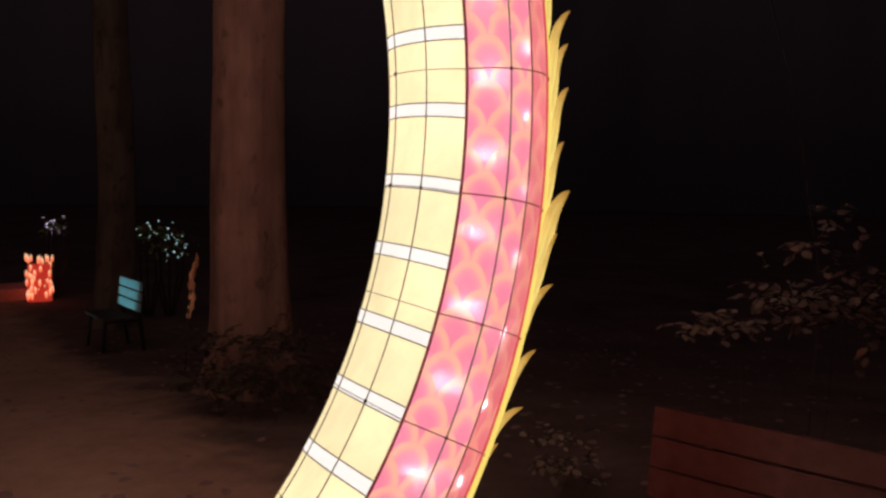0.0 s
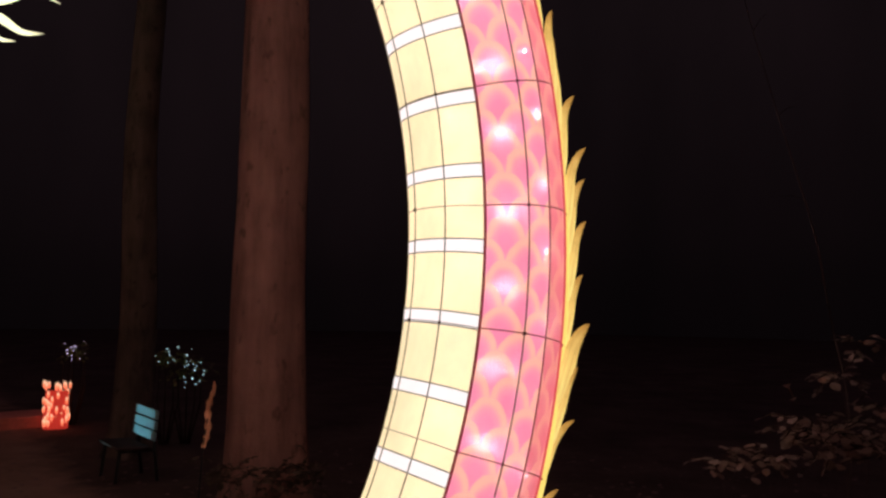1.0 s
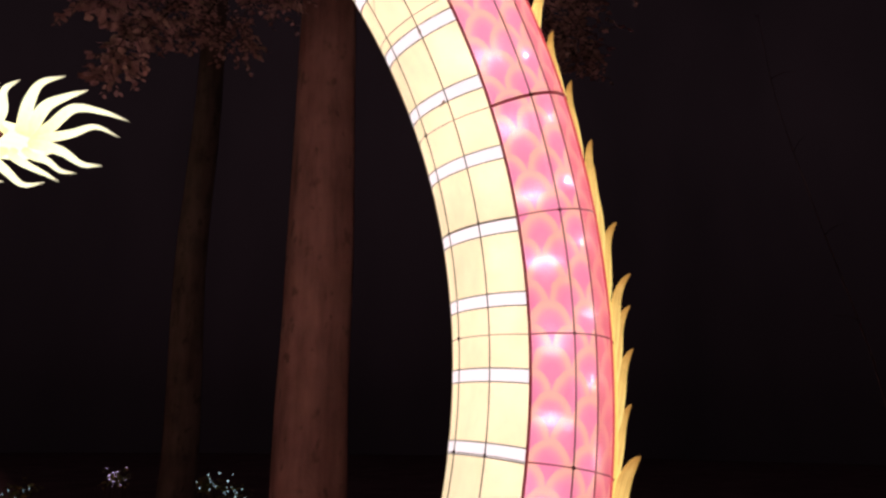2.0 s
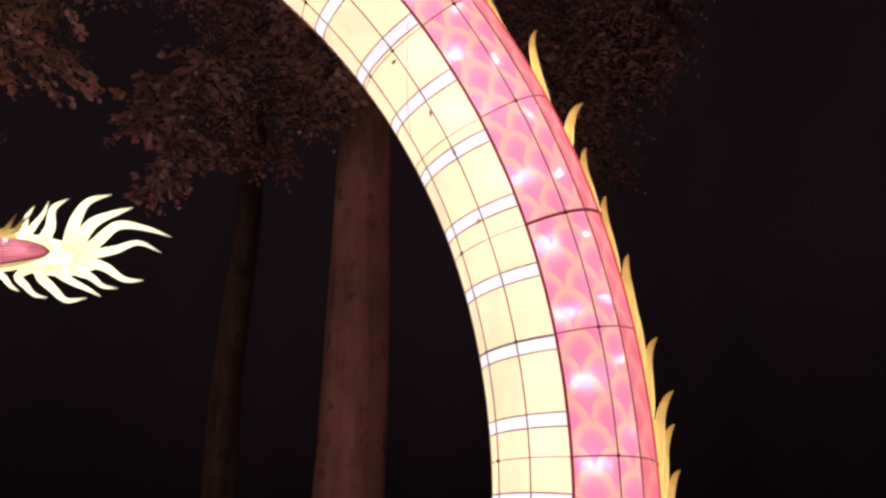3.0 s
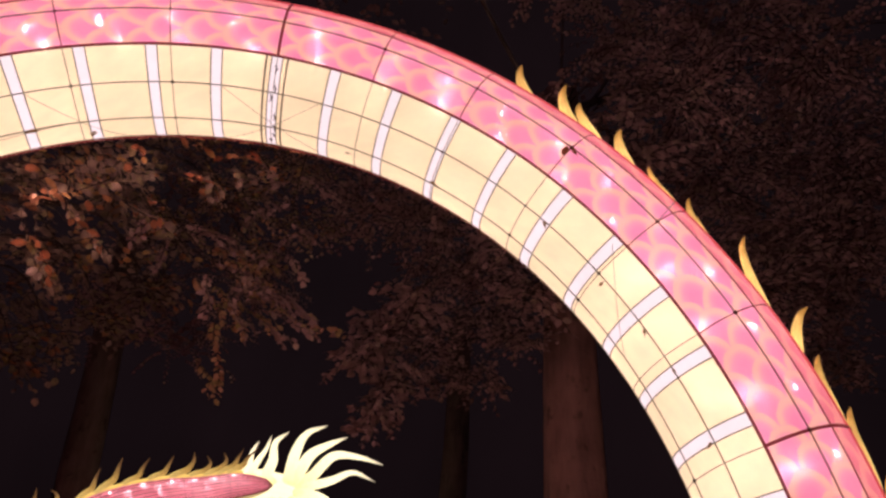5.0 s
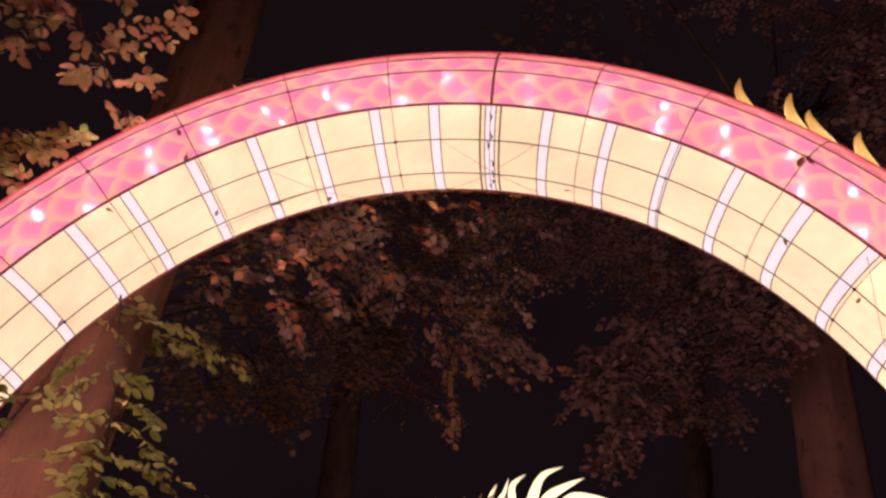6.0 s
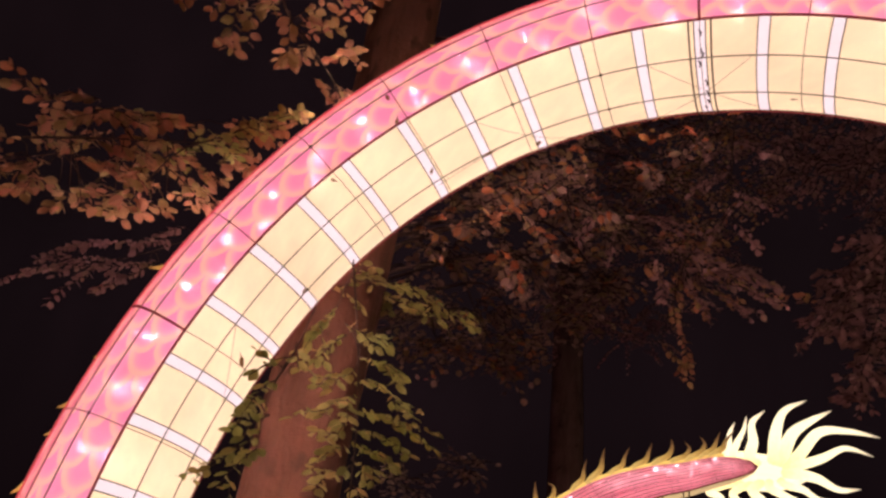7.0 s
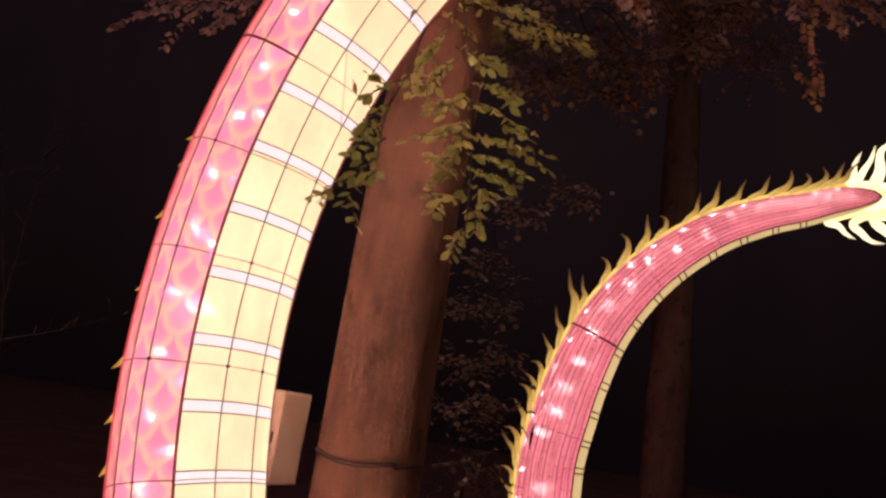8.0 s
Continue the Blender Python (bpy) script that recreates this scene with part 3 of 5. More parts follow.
def build_tail():
    facing = Vector((math.sin(radians(42)), -math.cos(radians(42)), 0))
    spine = curve_points([tail_at(az, el) for az, el in ((50.6, -12.0), (51.0, -8.0), (51.1, -4.2), (51.1, -1.3), (50.7, 1.3), (50.1, 4.0), (49.0, 7.2),
                                                        (47.3, 10.0), (45.2, 12.3), (42.5, 14.3), (39.7, 15.5), (37.4, 16.1), (35.4, 16.7), (33.0, 17.15))], 90)
    n = len(spine)
    tail = thing("dragon_tail_lantern", Vector((spine[0].x, spine[0].y, ground_z(spine[0].x, spine[0].y))),
                 "glowing pink silk dragon tail with pale flame tuft", "lantern")
    length = [0.0]
    for a, b in zip(spine, spine[1:]):
        length.append(length[-1] + (b - a).length)
    total = length[-1]

    def girth(i):
        s = length[i] / total
        return 0.385 * (1 - max(0.0, (s - 0.33) / 0.67) ** 1.25 * 0.62) * (1.0 if s < 0.93 else max(0.04, (1 - ((s - 0.93) / 0.07) ** 2) ** 0.5))

    def section(i, g, lift=0.0):
        t = (spine[min(i + 1, n - 1)] - spine[max(i - 1, 0)]).normalized()
        out = t.cross(facing).normalized()
        out = -out if out.dot(spine[i] - tail_at(38.0, 2.0)) < 0 else out
        r = girth(i) + lift
        return spine[i] + out * math.sin(g) * r + facing * math.cos(g) * r * 0.9, out

    def patch(i0, i1, g0, g1, k):
        verts, uvs, faces = [], [], []
        for i in range(i0, i1 + 1):
            for j in range(k + 1):
                g = radians(g0 + (g1 - g0) * j / k)
                verts.append(section(i, g)[0])
                uvs.append((length[i], (g - radians(g0)) * 0.36))
        for i in range(i1 - i0):
            for j in range(k):
                a = i * (k + 1) + j
                faces.append((a, a + 1, a + k + 2, a + k + 1))
        return mesh_of("tail", verts, faces, uvs)

    cuts = [0, 12, 25, 40, 51, 61, 72, 81, n - 1]
    for a, b in zip(cuts, cuts[1:]):
        part("scale_panel", patch(a, b, -52, 232, 30), TAIL_PINK, tail)
        part("belly_panel", patch(a, b, 232, 308, 8), TAIL_CREAM, tail)
    for g in (-52, -41, -30, -19, -8, 3, 14, 26, 39, 54, 90, 232):
        part("long_wire", mesh_of("wire", *sweep([section(i, radians(g), 0.002)[0] for i in range(n)], [0.010 if g in (-52, 232) else 0.0034] * n, 5)), RED_WIRE, tail)
    for c in cuts[1:-1]:
        thick = c == 40
        part("ring_wire", mesh_of("wire", *sweep([section(c, radians(-52 + 284 * j / 30), 0.003)[0] for j in range(31)], [0.013 if thick else 0.0028] * 31, 5)),
             RED_WIRE, tail)
    for i in (k for j in range(4, n - 11, 5) for k in (j, j + 1)):
        part("band_wire", mesh_of("wire", *sweep([section(i, radians(232 + 76 * j / 8), 0.003)[0] for j in range(9)], [0.0085] * 9, 5)), TIE, tail)
    bm = bmesh.new()
    bmesh.ops.create_icosphere(bm, subdivisions=2, radius=0.011)
    bulb = bpy.data.meshes.new("tail_bulb")
    bm.to_mesh(bulb)
    bm.free()
    bulb.materials.append(TAIL_BULB)
    rnd = random.Random(11)
    for i in range(2, n - 6, 4):
        ob = part("bulb", bulb, None, tail)
        ob.matrix_basis = Matrix.Translation(section(i, radians((57 if i < 36 else 46) + rnd.uniform(-4, 4)), -0.016 if i < 36 else -0.0145)[0])
        if rnd.random() < 0.8 or i > 40:
            g0 = rnd.uniform(-26, 4)
            rod = [section(i + 2, radians(g0 + 7 * j), -0.035)[0] for j in range(7)]
            part("bulb", mesh_of("tail_bulb", *sweep(rod, [0.0005, 0.0015, 0.0025, 0.003, 0.0025, 0.0015, 0.0005], 7)), TAIL_BULB, tail)
    part("slit", mesh_of("slit", *sweep([section(i, radians(38 + 2 * (i - 21)), 0.004)[0] for i in range(21, 26)], [0.002, 0.016, 0.02, 0.014, 0.002], 6)), TIE, tail, "dark torn slit in the silk")
    # fins on the tail's back
    part("fin_base", mesh_of("fin_base", *sweep([section(i, math.pi / 2, 0.015)[0] for i in range(n - 5)], [0.03] * (n - 5), 8, 0.5, facing)), FIN_BASE, tail)
    i = 1.0
    while i < n - 7:
        p, out = section(int(i), math.pi / 2, -0.05)
        fwd = (spine[int(i) + 1] - spine[int(i)]).normalized()
        k = rnd.uniform(0.85, 1.1) * (0.9 if i < 28 else 1.0)
        if 37 < i < 40:
            k = 1.3
        hook = rnd.uniform(-0.08, 0.14)
        ctrl = [p, p + fwd * 0.16 * k + out * 0.08, p + fwd * 0.30 * k + out * 0.13 * k, p + fwd * 0.38 * k + out * 0.22 * k, p + fwd * (0.42 + hook) * k + out * 0.32 * k]
        w = [0.058 * k * min(1.0, 0.7 + j / 10) * (1 - (j / 15) ** 1.1) ** 0.9 + 0.002 for j in range(16)]
        part("fin", mesh_of("fin", *sweep(curve_points(ctrl, 16), w, 8, 0.35, facing)), TAIL_FIN, tail)
        i += rnd.uniform(2.3, 3.6)
    # the flame tuft: strands that leave the tip like a fan
    side = Vector((math.cos(radians(42)), math.sin(radians(42)), 0))
    tip = spine[-1]
    up = Vector((0, 0, 1))
    # root, end, the bows at one and two thirds, half width
    strands = ((-0.39, 0.06, -0.23, 0.55, -0.05, 0.02, 0.046), (-0.25, 0.10, -0.09, 0.64, 0.02, -0.02, 0.042), (-0.06, 0.12, 0.13, 0.74, 0.03, 0.12, 0.066),
               (0.22, 0.20, 0.64, 0.95, 0.11, 0.14, 0.074), (0.32, 0.22, 0.93, 0.85, 0.09, 0.06, 0.074), (0.50, 0.22, 1.46, 0.56, 0.17, 0.12, 0.064),
               (0.48, 0.09, 1.31, 0.26, 0.05, 0.13, 0.056), (0.43, -0.01, 1.15, -0.13, 0.01, -0.07, 0.064), (0.34, -0.15, 0.84, -0.30, 0.01, -0.07, 0.048),
               (0.15, -0.20, 0.70, -0.39, -0.02, 0.00, 0.048), (-0.04, -0.26, 0.52, -0.46, -0.12, -0.19, 0.056), (-0.26, -0.31, 0.09, -0.53, -0.10, -0.13, 0.042),
               (-0.53, -0.31, -0.23, -0.52, 0.03, -0.03, 0.040))
    for rx, ry, ex, ey, bow1, bow2, wide in strands:
        deep = rnd.uniform(-0.1, 0.1)
        a, e = tip + side * rx + up * ry - facing * 0.12, tip + side * ex + up * ey - facing * (0.12 - deep)
        off = (e - a).cross(facing) * -1
        m1, m2 = a.lerp(e, 0.34) + off * 1.25 * bow1, a.lerp(e, 0.68) + off * 1.25 * bow2
        inner = a.lerp(tip + side * 0.2 - facing * 0.2, 0.65)
        w = [1.02 * wide * (0.8 + 0.2 * math.sin(math.pi * min(1.0, 0.1 + 1.3 * j / 27))) * (1 - (j / 27) ** 3.2) ** 0.9 + 0.0025 for j in range(28)]
        part("tuft_strand", mesh_of("strand", *sweep(curve_points([inner, a, m1, m2, e], 28), w, 8, 0.4, facing)), TUFT, tail, "pale yellow silk flame")
    core = sweep([tip - facing * 0.22 + side * x for x in (-0.62, -0.4, -0.1, 0.2, 0.45, 0.62)], [0.10, 0.21, 0.24, 0.22, 0.15, 0.03], 14, 0.4, facing)
    part("tuft_core", mesh_of("core", *core), TUFT, tail)


build_tail()


# ---------------------------------------------------------------- trees
LEAF_SHAPE = np.array([(0, 0, 0), (0.22, 0.29, 0.05), (0.62, 0.37, 0.04), (1.0, 0, -0.05), (0.62, -0.37, 0.04), (0.22, -0.29, 0.05), (0.45, 0, 0)])
LEAF_FACES = ((0, 6, 1), (1, 6, 2), (2, 6, 3), (3, 6, 4), (4, 6, 5), (5, 6, 0))


NEAR_SHAPE = np.array([(0, 0, 0), (0.10, 0.14, 0.03), (0.28, 0.28, 0.05), (0.50, 0.34, 0.05), (0.72, 0.27, 0.03), (0.89, 0.13, 0.0), (1.0, 0, -0.06),
                       (0.89, -0.13, 0.0), (0.72, -0.27, 0.03), (0.50, -0.34, 0.05), (0.28, -0.28, 0.05), (0.10, -0.14, 0.03), (0.35, 0, 0.0), (0.68, 0, -0.02)])
NEAR_FACES = ((0, 12, 1), (1, 12, 2), (2, 12, 3), (3, 12, 13), (3, 13, 4), (4, 13, 5), (5, 13, 6), (6, 13, 7), (7, 13, 8), (8, 13, 9), (9, 13, 12), (9, 12, 10), (10, 12, 11), (11, 12, 0))


def leaves_mesh(name, roots, ways, ups, sizes, near=False):
    """Many small folded leaves in one mesh."""
    verts, faces = [], []
    outline, tiles = (NEAR_SHAPE, NEAR_FACES) if near else (LEAF_SHAPE, LEAF_FACES)
    for r, w, u, s in zip(roots, ways, ups, sizes):
        w = w.normalized()
        b = u.cross(w)
        if b.length < 1e-4:
            b = w.orthogonal()
        b.normalize()
        u2 = w.cross(b)
        o = len(verts)
        for x, y, z in outline:
            verts.append(r + (w * float(x) + b * float(y) + u2 * float(z)) * s)
        faces += [tuple(i + o for i in q) for q in tiles]
    return mesh_of(name, verts, faces, smooth=False)


class Spray:
    """Collects twigs and leaves for one tree or branch."""

    def __init__(self, seed):
        self.rnd = random.Random(seed)
        self.tilt = 0.5
        self.twigs, self.roots, self.ways, self.ups, self.sizes = [], [], [], [], []

    def twig(self, a, b, thick, leaf, gap, droop=0.12):
        """A twig from a to b with leaves in two rows."""
        rnd = self.rnd
        a, b = Vector(a), Vector(b)
        span = (b - a).length
        sag = Vector((0, 0, -droop * span))
        wob = Vector((rnd.uniform(-1, 1), rnd.uniform(-1, 1), rnd.uniform(-1, 1))) * span * 0.06
        pts = curve_points([a, a + (b - a) * 0.35 - sag * 0.4 + wob, a + (b - a) * 0.7 - sag * 0.3 - wob * 0.5, b + sag * 0.5], 8)
        self.twigs.append(sweep(pts, [thick * (1 - 0.8 * i / 7) + 0.0008 for i in range(8)], 4))
        count = max(3, int(span / gap))
        way = (pts[-1] - pts[0]).normalized()
        out = way.cross(Vector((0, 0, 1)))
        out = out.normalized() if out.length > 1e-3 else way.orthogonal()
        for i in range(count):
            t = (i + 0.6 + rnd.uniform(-0.3, 0.3)) / count * 7
            k = min(int(t), 6)
            p = pts[k].lerp(pts[k + 1], t - k)
            sgn = 1 if i % 2 else -1
            w = out * sgn * rnd.uniform(0.5, 1.1) + way * rnd.uniform(0.3, 0.9) + Vector((0, 0, rnd.uniform(-0.5, 0.15)))
            up = Vector((rnd.uniform(-self.tilt, self.tilt), rnd.uniform(-self.tilt, self.tilt), 1.0))
            self.leaf(p, w, up, leaf * rnd.uniform(0.65, 1.2))

    def leaf(self, p, w, up, size):
        self.roots.append(p), self.ways.append(w), self.ups.append(up.normalized()), self.sizes.append(size)

    def clump(self, c, radius, twigs, leaf, gap, flat=0.5):
        """A bushy end of a limb: many twigs that leave its middle, hanging out to all sides."""
        rnd = self.rnd
        c = Vector(c)
        for _ in range(twigs):
            v = Vector((rnd.gauss(0, 1), rnd.gauss(0, 1), rnd.gauss(-0.1, 0.7) * flat)).normalized()
            r = radius * rnd.uniform(0.45, 1.0)
            start = c + v * r * rnd.uniform(0.05, 0.55) + Vector((rnd.gauss(0, 0.15), rnd.gauss(0, 0.15), rnd.gauss(0, 0.12))) * radius
            self.twig(start, start + v * r * 0.65, 0.004, leaf, gap, 0.2)

    def build(self, parent, leaf_mat, name="crown"):
        if self.twigs:
            part("twig", mesh_of("twigs", *join(self.twigs)), TWIG, parent)["kind"] = "stuff"
        me = leaves_mesh(name, self.roots, self.ways, self.ups, self.sizes, self.tilt > 0.6)
        ob = part(name, me, leaf_mat, parent)
        ob["kind"] = "stuff"
        return ob


def trunk_mesh(name, base, top, r0, r1, seed, sides=28, rings=34):
    verts, faces = [], []
    rnd = random.Random(seed)
    lobes = [(rnd.uniform(0, 6.28), rnd.randint(3, 6)) for _ in range(2)]
    base, top = Vector(base), Vector(top)
    for i in range(rings + 1):
        t = i / rings
        s = t ** 1.7
        c = base.lerp(top, s) + Vector((noise.noise(Vector((seed, s * 3, 0))), noise.noise(Vector((seed, 9, s * 3))), 0)) * 0.08 * min(1, s * 5)
        h = (c.z - base.z)
        flare = 1 + 0.35 * math.exp(-max(h, 0) / 0.25)
        r = (r0 + (r1 - r0) * s) * flare
        for k in range(sides):
            a = 2 * math.pi * k / sides
            w = 1 + sum(0.035 * math.sin(m * a + q) for q, m in lobes) * (1 + 3.0 * math.exp(-max(h, 0) / 0.3)) \
                + 0.04 * noise.noise(Vector((math.cos(a) * 1.4 + seed, math.sin(a) * 1.4, h * 1.3)))
            verts.append(c + Vector((math.cos(a), math.sin(a), 0)) * r * w)
    for i in range(rings):
        for k in range(sides):
            k2 = (k + 1) % sides
            faces.append((i * sides + k, i * sides + k2, (i + 1) * sides + k2, (i + 1) * sides + k))
    faces.append(tuple(rings * sides + k for k in range(sides)))
    return mesh_of(name, verts, faces)


def limb(a, b, r0, r1, rise=0.15, n=12):
    a, b = Vector(a), Vector(b)
    up = Vector((0, 0, rise * (b - a).length))
    pts = curve_points([a, a.lerp(b, 0.33) + up * 0.6, a.lerp(b, 0.7) + up, b], n)
    return sweep(pts, [r0 + (r1 - r0) * i / (n - 1) for i in range(n)], 8)


def tree(az, d, r, height, lean, seed, label, clumps=(), leaf_mat=None, leaf=0.075, far=False, skin_mat=None, taper=0.62, crown=True, leader=True):
    """A tree at d metres in the direction az; clumps are (az, el, distance, radius, twigs)."""
    b = place(az, 0, d)
    base = Vector((b.x, b.y, ground_z(b.x, b.y) - 0.03))
    top = base + Vector((lean[0], lean[1], height))
    ob = thing("tree", base, label, "tree", "forest trees")
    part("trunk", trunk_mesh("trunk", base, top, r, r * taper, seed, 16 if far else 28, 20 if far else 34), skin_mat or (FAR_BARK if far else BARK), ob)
    if leader and not far:
        away = Vector((top.x, top.y, 0)).normalized()
        bend = curve_points([top - Vector((0, 0, 0.25)), top + Vector((0, 0, 0.12)) + away * 0.15, top + Vector((0, 0, 0.5)) + away * 0.8, top + Vector((0, 0, 0.9)) + away * 1.7], 14)
        part("leader", mesh_of("leader", *sweep(bend, [r * taper * (0.97 - 0.9 * i / 13) for i in range(14)], 14)), skin_mat or BARK, ob)
    rnd = random.Random(seed + 50)
    spray = Spray(seed)
    for az_c, el_c, d_c, radius, twigs in clumps:
        c = place(az_c, el_c, d_c)
        h = min(max((c.z - base.z) / height + (0.16 if leader else -0.10), 0.45 if leader else 0.25), 0.97)
        part("limb", mesh_of("limb", *limb(base.lerp(top, h), c, 0.014, 0.004)), FAR_BARK, ob)
        small = leaf if d_c < 6.7 else leaf * 0.72
        spray.clump(c, radius, twigs, small, small * 0.62)
    for k in range(0 if not crown else 3 if clumps else 6):
        a = rnd.uniform(0, 6.28)
        h = rnd.uniform(0.82, 0.99)
        c = base.lerp(top, h) + Vector((math.cos(a) * rnd.uniform(1.2, 2.6), math.sin(a) * rnd.uniform(1.2, 2.6), rnd.uniform(0.8, 2.2)))
        part("limb", mesh_of("limb", *limb(base.lerp(top, h - 0.08), c, r * 0.10, 0.006)), DIM_BARK, ob)
        spray.clump(c, 1.6, 45, 0.10, 0.11)
    spray.build(ob, leaf_mat or LEAF_BROWN)
    return ob


# the beech behind the arch, with its dim brown crown: hanging tips, middle and far side
HANGING = ((27.1, 28.1, 6.6, 0.34, 75), (25, 29.6, 6.6, 0.36, 75), (28.4, 26.3, 6.5, 0.26, 50), (23.4, 27.2, 6.8, 0.36, 70), (25.9, 25, 6.6, 0.3, 60), (26.8, 23.1, 6.5, 0.2, 34),
    (27.7, 21.8, 6.5, 0.13, 18), (22.2, 25, 6.9, 0.28, 45))
DENSE = ((21.5, 35.2, 7.4, 0.55, 80), (24.9, 35.2, 7.4, 0.5, 70), (18.5, 32.1, 7, 0.45, 70), (17.1, 28, 6.9, 0.34, 55), (19.4, 25.4, 7.1, 0.34, 55), (22, 32.1, 7.3, 0.5, 70),
    (28.8, 35.9, 7.4, 0.5, 60), (18.9, 28.9, 7.2, 0.4, 60), (16.5, 34.7, 6.5, 0.5, 70), (14.5, 37, 6.3, 0.5, 60), (19.1, 38.3, 7.2, 0.6, 70), (15.4, 31.1, 6.3, 0.34, 55))
MIDDLE = ((30, 37, 8, 0.7, 80), (14, 41, 7, 0.7, 70), (23, 42, 7.6, 0.7, 70), (6, 47, 8, 0.8, 70), (12, 52, 8, 0.8, 70), (12, 38, 6.2, 0.55, 80),
    (8, 40, 6.4, 0.55, 70), (17, 39.5, 6.4, 0.55, 70))
FAR_SIDE = ((-3, 33, 7.6, 0.8, 160), (1, 38, 7.4, 0.8, 147), (-6, 38, 7.8, 0.75, 147), (-5, 29, 7.8, 0.5, 110), (-3, 47, 7.6, 0.8, 116), (-15.5, 38, 8.2, 0.7, 116),
    (-21, 37, 8.4, 0.6, 116), (-1, 30, 6.8, 0.6, 147), (-5.6, 32.5, 7, 0.65, 163), (-8.4, 35.5, 7.4, 0.55, 130), (-4.2, 26, 7.2, 0.42, 90), (2, 43, 6.8, 0.7, 147),
    (-8, 43, 7.2, 0.7, 132), (-5.2, 24.4, 7.2, 0.26, 45), (-7.6, 30.6, 7.2, 0.4, 90), (-25, 37.5, 8.6, 0.6, 90))
tree(12.75, 6.75, 0.302, 8.4, (-0.08, 0.23), 3, "tall smooth grey-brown beech trunk with dim autumn crown",
     HANGING + DENSE + MIDDLE + FAR_SIDE, LEAF_BROWN, 0.070, skin_mat=DARK_BARK, taper=0.6)
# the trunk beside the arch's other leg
tree(63.2, 4.0, 0.235, 9.5, (0.0, 0.02), 8, "smooth tree trunk with a cable strap, bark coloured rust-lit",
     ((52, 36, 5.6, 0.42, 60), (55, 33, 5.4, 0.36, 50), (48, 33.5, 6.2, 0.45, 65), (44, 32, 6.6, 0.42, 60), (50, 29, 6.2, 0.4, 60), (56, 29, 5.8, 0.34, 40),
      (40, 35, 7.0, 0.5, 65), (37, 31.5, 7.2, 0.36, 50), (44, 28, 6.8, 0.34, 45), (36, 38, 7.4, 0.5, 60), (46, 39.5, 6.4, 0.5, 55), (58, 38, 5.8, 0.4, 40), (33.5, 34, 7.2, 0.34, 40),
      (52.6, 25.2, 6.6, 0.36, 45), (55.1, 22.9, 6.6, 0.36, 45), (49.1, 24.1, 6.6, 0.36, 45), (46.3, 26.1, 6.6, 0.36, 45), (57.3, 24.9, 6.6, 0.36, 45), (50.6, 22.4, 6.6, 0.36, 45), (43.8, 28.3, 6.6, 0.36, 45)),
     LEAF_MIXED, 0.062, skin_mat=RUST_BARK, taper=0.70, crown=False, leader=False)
# trees farther off, their bark colour darkened for the missing light
tree(43.6, 13.5, 0.36, 10.0, (-0.38, -0.38), 12, "distant tree trunk, bark darkened as if fading into the night",
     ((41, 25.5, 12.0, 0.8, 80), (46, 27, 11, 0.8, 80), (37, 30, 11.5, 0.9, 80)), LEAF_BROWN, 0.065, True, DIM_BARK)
tree(21.2, 12.6, 0.26, 9.0, (0.1, 0.0), 14, "distant tree trunk beside the path, bark darkened as dimly lit", ((20, 29, 11.6, 0.9, 60), (23, 32, 11.8, 0.9, 60)), LEAF_BROWN, 0.06, True, DUSK_BARK, crown=False)
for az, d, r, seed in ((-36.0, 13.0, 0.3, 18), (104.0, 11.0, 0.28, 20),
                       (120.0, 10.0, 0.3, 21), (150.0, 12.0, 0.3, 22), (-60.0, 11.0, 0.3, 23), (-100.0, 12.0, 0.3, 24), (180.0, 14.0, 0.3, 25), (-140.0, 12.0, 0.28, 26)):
    tree(az, d, r, 18.0, (0.1, -0.1), seed, "tree at the edge of the clearing, bark darkened as unlit", (), LEAF_BROWN, 0.10, True)


